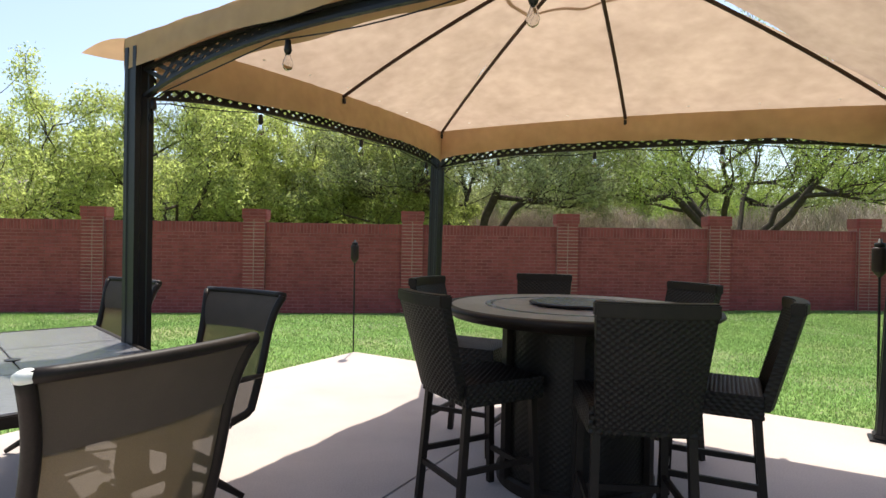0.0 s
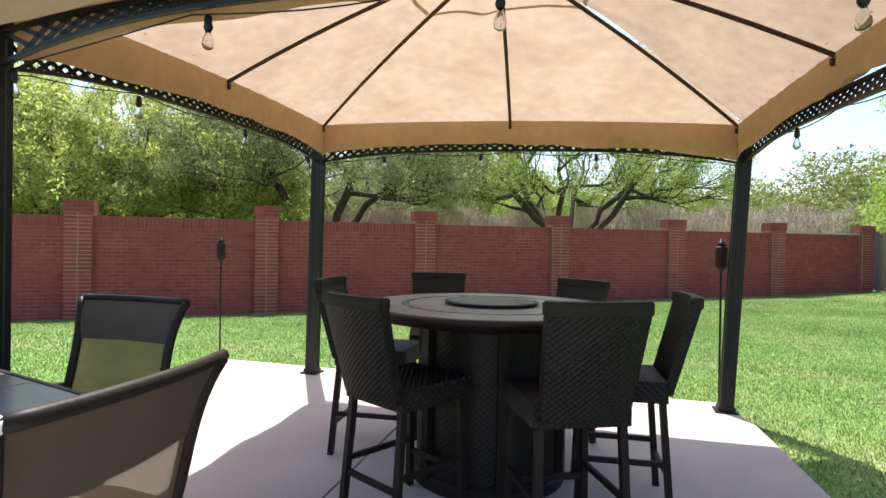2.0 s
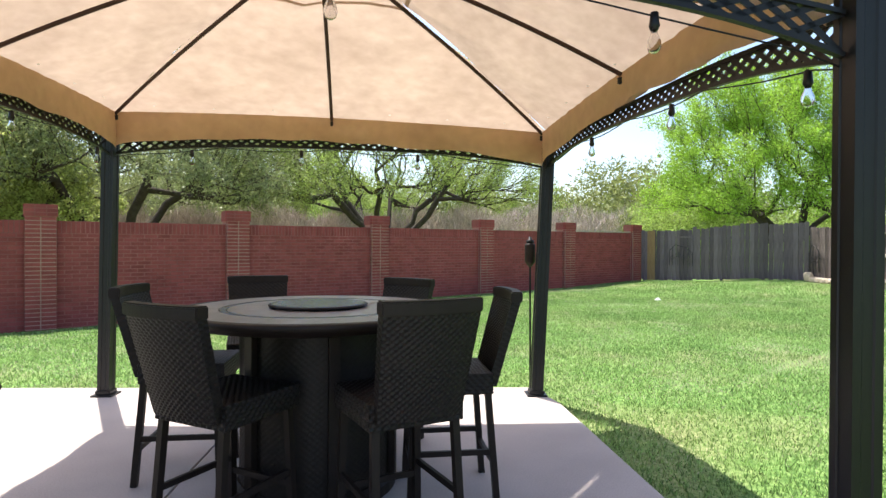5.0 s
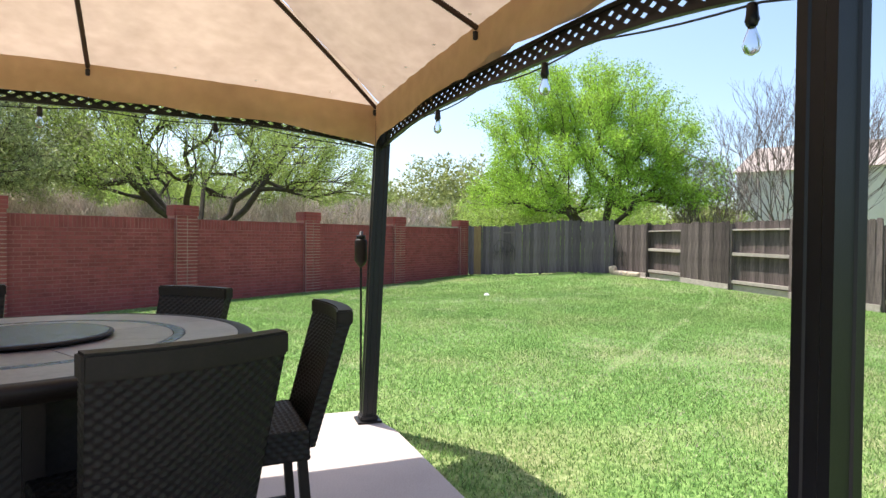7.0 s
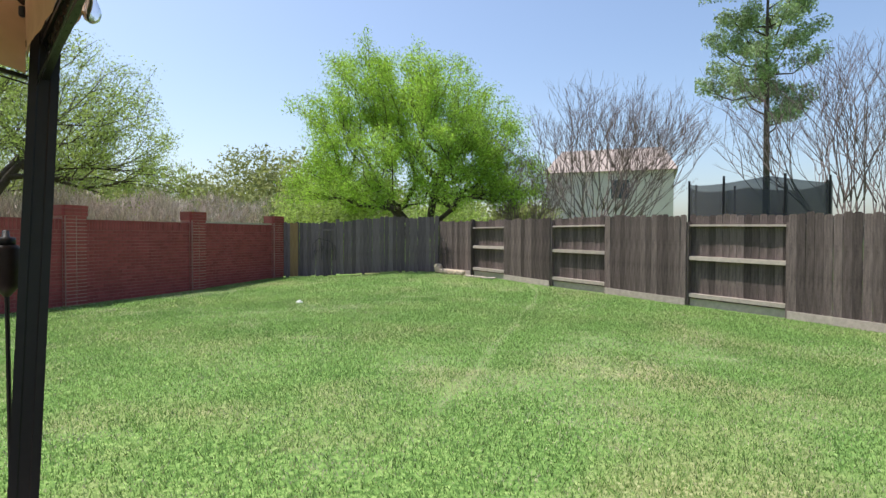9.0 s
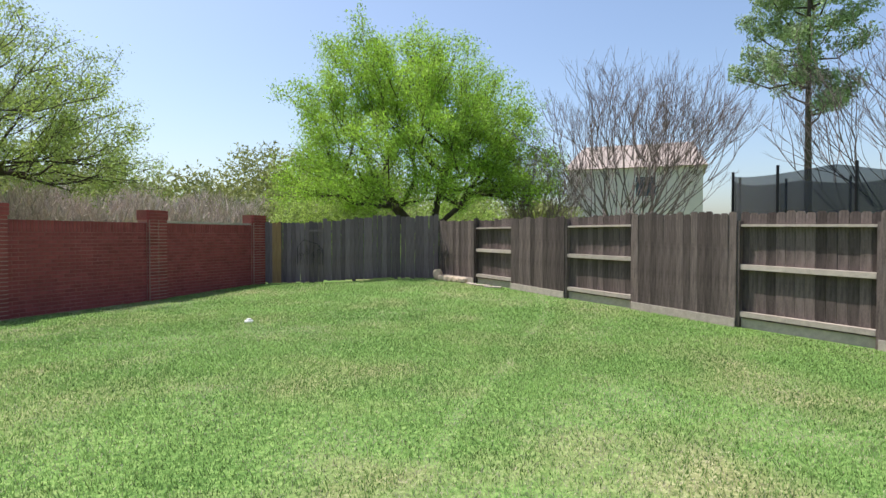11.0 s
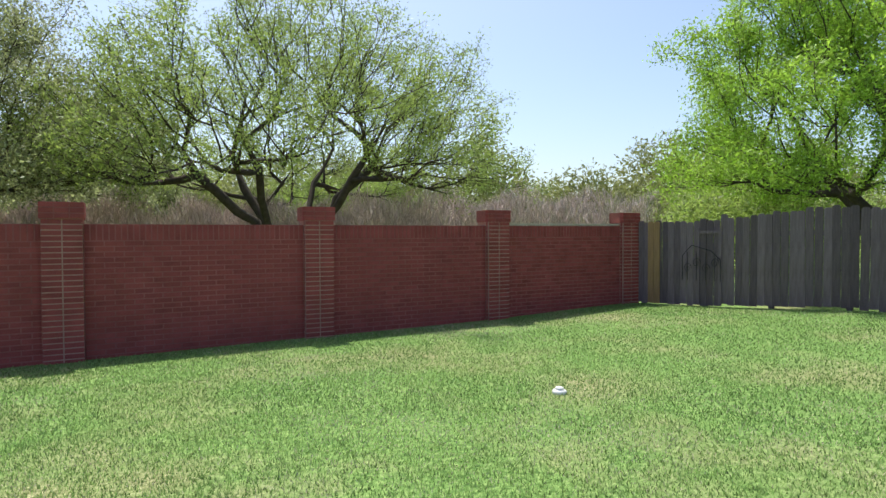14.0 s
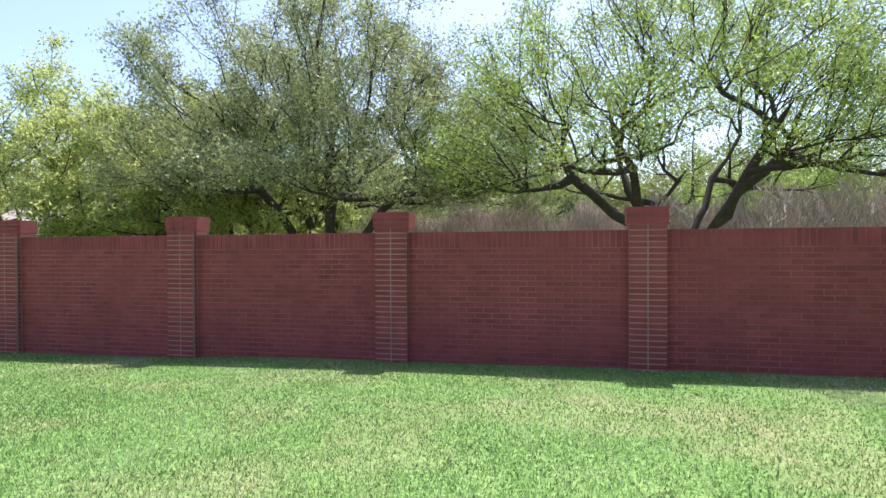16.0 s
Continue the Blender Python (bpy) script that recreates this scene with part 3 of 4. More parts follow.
# ---- string lights ----
lights = thing("string_lights", pose(MID.x, MID.y, 0), "black cord with clear unlit bulbs hung under the eaves", "string lights")
for k in range(4):
    a, b = CORNERS[k] - MID, CORNERS[(k + 1) % 4] - MID
    a, b = a * 0.985, b * 0.985
    bm = bmesh.new()
    pts = []
    for i in range(25):
        s = i / 24
        sag = 0.03 * abs(math.sin(math.pi * s * 4))
        pts.append(a + (b - a) * s + Vector((0, 0, band(s, k)[0] - 0.035 - sag + 0.02 * (s > 0.02) * (s < 0.98))))
    tube(bm, pts, 0.0035, 6)
    part("cord", bm, M_BLACK, lights)
    for s in ((0.18, 0.43, 0.70), (0.33, 0.66, 0.95), (0.165, 0.435, 0.73, 0.985), (0.25, 0.59, 0.92))[k]:
        p = a + (b - a) * s + Vector((0, 0, band(s, k)[0] - 0.062))
        bm = bmesh.new()
        lathe(bm, [(0.005, p.z + 0.036), (0.013, p.z + 0.032), (0.0155, p.z), (0.018, p.z - 0.010), (0.0125, p.z - 0.024), (0.004, p.z - 0.025)], 12, (p.x, p.y))
        sock = part("socket", bm, M_BLACK, lights, smooth=True)
        bm = bmesh.new()
        lathe(bm, [(0.0095, p.z - 0.024), (0.013, p.z - 0.040), (0.0205, p.z - 0.058), (0.023, p.z - 0.073), (0.0175, p.z - 0.089), (0.006, p.z - 0.097)], 14, (p.x, p.y))
        part("bulb", bm, M_GLASS, sock, "clear glass bulb", smooth=True)


# ---- furniture ----
def weave(u, v, cols, rows):
    """Height of basket weave at u, v in 0..1: strands that pass over and under upright stakes."""
    row = math.floor(v * rows + 1e-6)
    b = math.sin(math.pi * (v * rows - row)) ** 0.5 if 0 < v * rows - row else 0.0
    return b * (0.15 + 0.85 * math.sin(math.pi * u * cols + math.pi * (row % 2))) - 0.45 * (1 - b)


def woven(bm, o, eu, ev, cols, rows, amp=0.0042):
    o, eu, ev = Vector(o), Vector(eu), Vector(ev)
    n = eu.cross(ev).normalized()
    sheet(bm, cols * 3, rows * 4, lambda u, v: o + eu * u + ev * v + n * (amp * weave(u, v, cols, rows)))


TABLE = Vector((-3.98, 1.30, 0))


def bar_chair(m):
    """A tall wicker chair; it faces +y, its seat 0.66 m up, its back along -y."""
    ch = thing("bar_chair", m, "dark brown wicker bar chair with black metal legs on the patio", "chair", "chairs round the fire table")
    bm = bmesh.new()
    box(bm, -0.204, -0.195, 0.575, 0.204, 0.224, 0.666)
    woven(bm, (-0.21, -0.2, 0.672), (0.42, 0, 0), (0, 0.43, 0), 24, 24)
    seat = part("seat", bm, M_WICKER, ch, "woven wicker seat", smooth=True)
    for o, eu in (((-0.21, -0.203, 0.565), (0.42, 0, 0)), ((0.21, -0.2, 0.565), (0, 0.43, 0)), ((0.21, 0.23, 0.565), (-0.42, 0, 0)), ((-0.21, 0.23, 0.565), (0, -0.43, 0))):
        apron = bmesh.new()
        woven(apron, o, eu, (0, 0, 0.108), 24, 6)
        part("apron", apron, M_WICKER, seat, smooth=True)

    H0, H1, back = 0.60, 1.045, -0.115
    wid0, wid1 = 0.375, 0.425
    bm = bmesh.new()
    for y, sgn in ((-0.222, 1), (-0.18, -1)):
        def at(u, v, y=y, sgn=sgn):
            w = wid0 + (wid1 - wid0) * v
            x = (u - 0.5) * w * sgn
            yy = y + back * v - 0.03 * (1 - (2 * u - 1) ** 2) - sgn * 0.0038 * weave(u, v, 26, 34)
            return Vector((x, yy, H0 + (H1 - H0) * v))

        sheet(bm, 78, 104, at)
    rest_ob = part("backrest", bm, M_WICKER, ch, "woven wicker back", smooth=True)
    for sx in (-1, 1):
        bm = bmesh.new()
        sheet(bm, 4, 104, lambda u, v: Vector((sx * ((wid0 + (wid1 - wid0) * v) / 2 + 0.003 * weave(u, v, 2, 34)), -0.224 + 0.046 * u + back * v, H0 + (H1 - H0) * v)))
        part("edge", bm, M_WICKER, rest_ob, smooth=True)
    bm = bmesh.new()
    outline = [((u - 0.5) * 0.437, -0.231 + back - 0.03 * (1 - (2 * u - 1) ** 2)) for u in [i / 14 for i in range(15)]]
    outline += [((u - 0.5) * 0.437, -0.172 + back - 0.03 * (1 - (2 * u - 1) ** 2)) for u in [1 - i / 14 for i in range(15)]]
    prism(bm, outline, 1.038, 1.094)
    bmesh.ops.bevel(bm, geom=[e for e in bm.edges if e.calc_face_angle(0) > 0.9], offset=0.006, segments=2, affect="EDGES")
    part("top_rail", bm, M_BRONZE, ch, "smooth dark top rail")
    for sx in (-1, 1):
        for sy in (-1, 1):
            bm = bmesh.new()
            foot = Vector((sx * 0.195, 0.205 if sy > 0 else -0.225, 0))
            bar(bm, foot, Vector((sx * 0.18, 0.185 if sy > 0 else -0.18, 0.58)), 0.032, 0.032, (0, 1, 0))
            leg = part("leg", bm, M_BRONZE, ch)
            bm = bmesh.new()
            lathe(bm, [(0.016, 0.0), (0.02, 0.002), (0.02, 0.012), (0.014, 0.013)], 10, (foot.x, foot.y))
            part("foot_cap", bm, M_BLACK, leg)
    for p, q in (((-0.19, -0.21, 0.2), (0.19, -0.21, 0.2)), ((-0.19, 0.197, 0.2), (0.19, 0.197, 0.2)), ((-0.19, -0.21, 0.26), (-0.19, 0.195, 0.26)), ((0.19, -0.21, 0.26), (0.19, 0.195, 0.26))):
        part("stretcher", bar(bmesh.new(), p, q, 0.018, 0.028), M_BRONZE, ch)
    return ch


def facing(x, y, tx, ty):
    return pose(x, y, 0, 0, 0, math.degrees(math.atan2(ty - y, tx - x)) - 90)


# centres of the chair backs and the way they face; the seat lies 0.335 m in front
BACKS = [(-4.00, 0.18), (-4.83, 0.82), (-4.80, 1.99), (-3.88, 2.60), (-3.10, 1.76), (-3.17, 0.67)]
FACES = [(0.13, 0.99), (0.88, 0.47), (0.88, -0.48), (-0.28, -0.96), (-0.95, -0.31), (-0.88, 0.47)]
first = None
for (x, y), (fx, fy) in zip(BACKS, FACES):
    m = facing(x + fx * 0.335, y + fy * 0.335, x + fx * 3, y + fy * 3) @ Matrix.Diagonal((0.98, 1.0, 0.975, 1))
    if first is None:
        first = bar_chair(m)
    else:
        copy_thing(first, m)

table = thing("fire_table", pose(TABLE.x, TABLE.y, 0) @ Matrix.Diagonal((1.05, 1.05, 0.96, 1)), "round bar-height fire table with stone tile top and dark wicker base", "table")
RT, ZT = 0.695, 0.975
bm = bmesh.new()
lathe(bm, [(0.50, ZT - 0.075), (0.60, ZT - 0.07), (0.645, ZT - 0.06), (0.66, ZT - 0.045), (0.678, ZT - 0.036), (0.70, ZT - 0.018), (RT, ZT - 0.002), (0.655, ZT + 0.002), (0.648, ZT - 0.006), (0.3, ZT - 0.006)], 64)
part("rim", bm, M_BRONZE, table, "moulded dark bronze rim", smooth=True)


def wedge(r0, r1, a0, a1, z, n=6):
    bm = bmesh.new()
    lo = [(r * math.cos(a), r * math.sin(a)) for r, aa in ((r0, 0), (r1, 1)) for a in ([a0 + (a1 - a0) * i / n for i in range(n + 1)] if aa == 0 else [a1 - (a1 - a0) * i / n for i in range(n + 1)])]
    return prism(bm, lo, z - 0.008, z)


for k in range(8):
    a0, a1 = k * math.pi / 4 + 0.004, (k + 1) * math.pi / 4 - 0.004
    part("tile", wedge(0.475, 0.645, a0, a1, ZT + 0.0005, 10), M_TOP, table)
    part("tile", wedge(0.02, 0.433, a0 + 0.004, a1 - 0.004, ZT + 0.0005, 10), M_TOP, table)
bm = bmesh.new()
for k in range(56):
    a0 = k * 2 * math.pi / 56
    w = wedge(0.438, 0.470, a0 + 0.006, a0 + 2 * math.pi / 56 - 0.006, ZT + 0.0005, 1)
    tmp = bpy.data.meshes.new("t")
    w.to_mesh(tmp)
    w.free()
    bm.from_mesh(tmp)
    bpy.data.meshes.remove(tmp)
band_ob = part("mosaic_band", bm, M_SUSAN, table, "ring of small dark mosaic tiles")
bm = bmesh.new()
sheet(bm, 264, 104, lambda u, v: Vector(((0.375 + 0.004 * weave(u, v, 132, 52)) * math.cos(2 * math.pi * u), (0.375 + 0.004 * weave(u, v, 132, 52)) * math.sin(2 * math.pi * u), 0.06 + v * 0.83)))
part("drum", bm, M_WICKER, table, "woven wicker drum base", smooth=True)
bm = bmesh.new()
lathe(bm, [(0.36, 0), (0.40, 0.0), (0.40, 0.055), (0.385, 0.07), (0.3, 0.07)], 40)
part("plinth", bm, M_BRONZE, table)
bm = bmesh.new()
lathe(bm, [(0.36, 0.86), (0.41, 0.87), (0.44, ZT - 0.08), (0.3, ZT - 0.08)], 40)
part("collar", bm, M_BRONZE, table)
for k in range(6):
    a = k * math.pi / 3 + 0.3
    bm = bar(bmesh.new(), (0.392 * math.cos(a), 0.392 * math.sin(a), 0.05), (0.392 * math.cos(a), 0.392 * math.sin(a), 0.88), 0.05, 0.03, (math.cos(a), math.sin(a), 0))
    part("corner_post", bm, M_BRONZE, table)
susan = thing("lazy_susan", pose(TABLE.x + 0.01, TABLE.y + 0.01, ZT * 0.96 + 0.002), "dark round lazy susan resting on the table", "lazy susan")
bm = bmesh.new()
lathe(bm, [(0.20, 0.0), (0.24, 0.003), (0.258, 0.006), (0.262, 0.010), (0.262, 0.015), (0.254, 0.018), (0.248, 0.016), (0.05, 0.016)], 56)
part("tray", bm, M_BRONZE, susan, smooth=True)
bm = bmesh.new()
lathe(bm, [(0.246, 0.0155), (0.246, 0.0185), (0.02, 0.0185)], 48)
part("inset", bm, M_SUSAN, susan, "blue-grey tile inset")


def sling_chair(m):
    """A sling dining chair facing +y; its back along -y, top 1.0 m up."""
    ch = thing("sling_chair", m, "brown mesh sling patio chair with a dark tube frame", "chair", "chairs round the dining table")

    def prof(t):
        # t from the front of the seat to the top of the back
        if t < 0.42:
            s = t / 0.42
            return Vector((0, 0.25 - 0.48 * s, 0.43 - 0.035 * math.sin(math.pi * s)))
        s = (t - 0.42) / 0.58
        return Vector((0, -0.23 - 0.10 * s - 0.06 * s ** 4 - 0.03 * math.sin(math.pi * s), 0.43 + 0.57 * s - 0.02 * s ** 5))

    W = 0.25

    def flare(t):
        return 1 + 0.17 * max(0.0, (t - 0.75) / 0.25) ** 2
    bm = bmesh.new()

    def at(u, v):
        p = prof(v)
        sag = 0.03 * (1 - (2 * u - 1) ** 2)
        return p + Vector(((u - 0.5) * 2 * W * flare(v), -sag * (v > 0.42) * min(1, (v - 0.42) * 6), -sag * (v <= 0.42)))

    sheet(bm, 12, 44, at)
    part("sling", bm, M_SLING, ch, "brown woven mesh sling", smooth=True)
    bm = bmesh.new()
    sheet(bm, 12, 8, lambda u, v: at(u, 0.80 + 0.2 * v) + Vector((0, 0.012 * math.sin(math.pi * v) + 0.004, 0)))
    sheet(bm, 12, 8, lambda u, v: at(1 - u, 0.80 + 0.2 * v) - Vector((0, 0.004, 0)))
    part("headrest", bm, M_PAD, ch, "padded dark mesh headrest", smooth=True)
    for s in (-1, 1):
        bm = bmesh.new()
        tube(bm, [prof(i / 30) + Vector((s * W * flare(i / 30), 0, 0)) for i in range(31)], 0.0195, 10)
        part("side_rail", bm, M_BRONZE, ch, smooth=True)
        bm = bmesh.new()
        tube(bm, [(s * 0.27, -0.27, 0.60), (s * 0.285, -0.1, 0.605), (s * 0.29, 0.1, 0.60), (s * 0.285, 0.24, 0.58)], [0.02, 0.026, 0.027, 0.018], 8, 0.55)
        arm = part("armrest", bm, M_BRONZE, ch, smooth=True)
        bm = bmesh.new()
        tube(bm, [(s * 0.28, 0.2, 0.58), (s * 0.28, 0.22, 0.48), (s * 0.27, 0.14, 0.40), (s * 0.24, 0.0, 0.38)], 0.013, 8)
        part("arm_support", bm, M_BRONZE, arm, smooth=True)
    bm = bmesh.new()
    tube(bm, [at(i / 10, 1.0) + Vector((0, -0.004, 0.004)) for i in range(11)], 0.017, 8)
    part("top_bar", bm, M_BRONZE, ch, smooth=True)
    bm = bmesh.new()
    box(bm, -0.2, -0.17, 0.355, 0.2, 0.17, 0.385, bevel=0.006)
    lathe(bm, [(0.03, 0.10), (0.045, 0.12), (0.035, 0.2), (0.035, 0.36)], 14)
    part("swivel_post", bm, M_BRONZE, ch)
    for k in range(4):
        a = math.pi / 4 + k * math.pi / 2
        bm = bmesh.new()
        tube(bm, [(0.03 * math.cos(a), 0.03 * math.sin(a), 0.15), (0.18 * math.cos(a), 0.18 * math.sin(a), 0.10), (0.31 * math.cos(a), 0.31 * math.sin(a), 0.014)], [0.024, 0.02, 0.014], 8)
        part("base_leg", bm, M_BRONZE, ch, smooth=True)
    return ch


def chair_at(bx, by, fx, fy):
    f = Vector((fx, fy)).normalized()
    return facing(bx + f.x * 0.40, by + f.y * 0.40, bx + f.x * 3, by + f.y * 3)


c1 = sling_chair(chair_at(-5.44, -0.40, -0.86, 0.51))
copy_thing(c1, chair_at(-5.76, 1.29, -0.54, -0.84))
copy_thing(c1, chair_at(-6.68, 1.99, -0.57, -0.82))
tip = Vector((-0.25 * 1.17, -0.394, 0.984))
part("end_cap", tube(bmesh.new(), [tip + Vector((0.012 - 0.011 * i, 0, 0)) for i in range(4)], [0.0175, 0.0178, 0.015, 0.010], 10), M_WHITE, c1, "scuffed pale end cap", smooth=True)

AX, BX = Vector((0.66, -0.75, 0)).normalized(), Vector((0.75, 0.66, 0)).normalized()
C1 = Vector((-5.57, 0.39, 0))
TL, TW, TZ = 1.9, 1.05, 0.72
corner = C1 - AX * TL - BX * TW
mt = Matrix(((AX.x, BX.x, 0, corner.x), (AX.y, BX.y, 0, corner.y), (0, 0, 1, 0), (0, 0, 0, 1)))
dining = thing("dining_table", mt, "rectangular patio table with grey porcelain tile top", "table")
nseg = 3
for i in range(nseg):
    bm = boxed(0.03 + i * (TL - 0.06) / nseg + 0.003, 0.03, TZ - 0.012, 0.03 + (i + 1) * (TL - 0.06) / nseg - 0.003, TW / 2 - 0.003, TZ, bevel=0.002)
    part("tile", bm, M_SLATE, dining)
    bm = boxed(0.03 + i * (TL - 0.06) / nseg + 0.003, TW / 2 + 0.003, TZ - 0.012, 0.03 + (i + 1) * (TL - 0.06) / nseg - 0.003, TW - 0.03, TZ, bevel=0.002)
    part("tile", bm, M_SLATE, dining)
bm = bmesh.new()
for a in ((0, 0, TL, 0.028), (0, TW - 0.028, TL, TW), (0, 0.028, 0.028, TW - 0.028), (TL - 0.028, 0.028, TL, TW - 0.028)):
    box(bm, a[0], a[1], TZ - 0.04, a[2], a[3], TZ + 0.001, bevel=0.004)
box(bm, 0.02, 0.02, TZ - 0.03, TL - 0.02, TW - 0.02, TZ - 0.014)
part("frame", bm, M_BRONZE, dining)
bm = bmesh.new()
lathe(bm, [(0.012, TZ - 0.01), (0.03, TZ + 0.003), (0.03, TZ + 0.005), (0.014, TZ + 0.005)], 16, (TL / 2, TW / 2))
part("umbrella_ring", bm, M_BLACK, dining)
for sx in (0.1, TL - 0.1):
    for sy in (0.1, TW - 0.1):
        bm = bar(bmesh.new(), (sx, sy, 0), (sx, sy, TZ - 0.03), 0.05, 0.05, (1, 0, 0))
        part("leg", bm, M_BRONZE, dining)


def torch(x, y, z, tilt, lean):
    m = pose(x, y, z, tilt, lean, 0)
    t = thing("garden_torch", m, "dark metal garden torch on a thin pole", "torch", "garden torches")
    part("pole", tube(bmesh.new(), [(0, 0, 0), (0, 0, 1.12)], 0.0085, 8), M_BLACK, t)
    bm = bmesh.new()
    lathe(bm, [(0.01, 1.08), (0.035, 1.11), (0.047, 1.13), (0.047, 1.27), (0.042, 1.285), (0.03, 1.288)], 20)
    can = part("canister", bm, M_BRONZE, t, smooth=True)
    bm = bmesh.new()
    lathe(bm, [(0.03, 1.288), (0.034, 1.29), (0.034, 1.315), (0.014, 1.32), (0.012, 1.345), (0.006, 1.346)], 16)
    part("wick_cap", bm, M_BLACK, can, smooth=True)
    return t


torch(-5.60, 4.86, gz(-5.60, 4.86), 0, 0)
torch(-1.665, 2.05, 0.0, 0, -0.5)

cap = thing("cleanout_cap", pose(6.74, 6.41, gz(6.74, 6.41) - 0.01) @ Matrix.Diagonal((0.8, 0.8, 0.9, 1)), "round white plastic cleanout cap set in the lawn", "pipe cap")
bm = bmesh.new()
lathe(bm, [(0.085, 0), (0.09, 0.03), (0.08, 0.05), (0.05, 0.055)], 20)
part("flange", bm, M_WHITE, cap, smooth=True)
bm = bmesh.new()
lathe(bm, [(0.05, 0.054), (0.05, 0.075), (0.04, 0.082), (0.01, 0.083)], 16)
part("plug", bm, M_WHITE, cap, smooth=True)


# ---- timber fences ----
def picket_mesh(name, w, h, t):
    """A dog-eared board standing on z = 0."""
    bm = bmesh.new()
    prof = [(-w / 2, 0), (w / 2, 0), (w / 2, h - 0.03), (w / 2 - 0.028, h), (-w / 2 + 0.028, h), (-w / 2, h - 0.03)]
    lo, hi = [bm.verts.new((x, 0, z)) for x, z in prof], [bm.verts.new((x, t, z)) for x, z in prof]
    for k in range(6):
        bm.faces.new((lo[k], lo[(k + 1) % 6], hi[(k + 1) % 6], hi[k]))
    bm.faces.new(lo[::-1])
    bm.faces.new(hi)
    bmesh.ops.recalc_face_normals(bm, faces=bm.faces)
    me = bpy.data.meshes.new(name)
    bm.to_mesh(me)
    bm.free()
    return me


def piece(name, me, material, parent, m):
    if not me.materials:
        me.materials.append(material)
    ob = new(name, me)
    ob.parent = parent
    ob.matrix_basis = m
    return ob


# the side fence: sections turn about, boards to the front or to the back
f_ang = math.degrees(math.atan2(FDIR.y, FDIR.x)) + 180      # local x runs away from the corner, local -y into the yard
MARKS = [6.85, 5.14, 3.59, 1.80, 0.0, -2.06, -4.05, -6.05, -8.0, -10.0, -12.0, -14.0, -16.0]
SPANS = [(p, q, k % 2 == 0) for k, (p, q) in enumerate(zip(MARKS, MARKS[1:]))]


def fence_top(along):
    return 1.875 + (0.0015 if along > 0 else 0.017) * along


side = thing("side_fence", label="weathered grey cedar board fence with alternating panels", category="fence", kind="structure")
FH = 1.80
PM = [picket_mesh("board", 0.137, FH - 0.02 * k, 0.017) for k in range(3)]
r = random.Random(8)
for a, b, front in SPANS:
    L = a - b
    pa, pb = FORG + FDIR * a, FORG + FDIR * b
    za, zb = gz(pa.x, pa.y), gz(pb.x, pb.y)
    rot = pose(0, 0, 0, 0, 0, f_ang)
    base = Matrix.Translation((pa.x, pa.y, 0)) @ rot
    n = int(round(L / 0.141))
    yoff = 0.0 if front else 0.13
    for i in range(n):
        s = (i + 0.5) / n
        z = za + (zb - za) * s
        me = PM[r.randrange(3)]
        piece("board", me, M_FENCE, side, base @ pose(s * L, yoff + r.uniform(-0.003, 0.003), z + 0.10 + r.uniform(-0.008, 0.008), r.uniform(-0.3, 0.3), 0, r.uniform(-0.6, 0.6)) @ Matrix.Diagonal((1, 1, (fence_top(a - s * L) - z - 0.10) / FH, 1)))
    # post at the far end of each section
    bm = boxed(-0.045, 0.022, -0.2, 0.045, 0.126, 1.74)
    p = part("post", bm, M_FENCE, side)
    p.matrix_basis = base @ pose(0, 0, za)
    yr = (0.02, 0.058) if front else (0.036, 0.128)
    ta, tb = fence_top(a), fence_top(b)
    for ra, rb, hgt in ((ta - 0.24, tb - 0.24, 0.04), (0.48 * za + 0.52 * ta, 0.48 * zb + 0.52 * tb, 0.085), (za + 0.22, zb + 0.22, 0.085)):
        bm = boxed(0.05, yr[0], -hgt / 2, L - 0.05, yr[1], hgt / 2, bevel=0.004)
        for v in bm.verts:
            v.co.z += (rb - ra) * v.co.x / L
        o = part("rail", bm, M_RAIL, side)
        o.matrix_basis = base @ pose(0, 0, ra)
    yk = (-0.03, -0.004) if front else (0.1, 0.126)
    bm = boxed(0.0, yk[0], -0.1, L, yk[1], 0.15, bevel=0.004)
    for v in bm.verts:
        v.co.z += (zb - za) * v.co.x / L
    o = part("kickboard", bm, M_RAIL, side, "pale kickboard along the ground")
    o.matrix_basis = base @ pose(0, 0, za)

back = thing("back_fence", label="shaded grey board fence with a gate and iron scrolls", category="fence", kind="structure")
GA, GB = Vector((13.42, 11.6, 0)), Vector((14.75, 6.41, 0))
gd = (GB - GA)
GLEN = gd.length
gang = math.degrees(math.atan2(gd.y, gd.x))
PG = [picket_mesh("gate_board", 0.135, 1.86 - 0.03 * k, 0.017) for k in range(3)]
n = int(GLEN / 0.139)
for i in range(n):
    s = (i + 0.5) / n
    q = GA + gd * s
    z = gz(q.x, q.y)
    raised = 0.06 if 0.33 < s < 0.8 else 0.02
    piece("board", PG[r.randrange(3)], M_GATE, back, Matrix.Translation((q.x, q.y, z + raised + r.uniform(-0.02, 0.02))) @ pose(0, 0, 0, 0, r.uniform(-0.5, 0.5), gang) @ pose(0, r.uniform(0, 0.012), 0))
new_board = picket_mesh("tan_board", 0.135, 1.84, 0.017)
for k in (0, 1):
    q = GA + gd * ((k + 2.2) / n)
    piece("board", new_board, M_TAN, back, Matrix.Translation((q.x, q.y, gz(q.x, q.y) + 0.02)) @ pose(0, 0, 0, 0, 0, gang) @ pose(0, -0.02, 0))
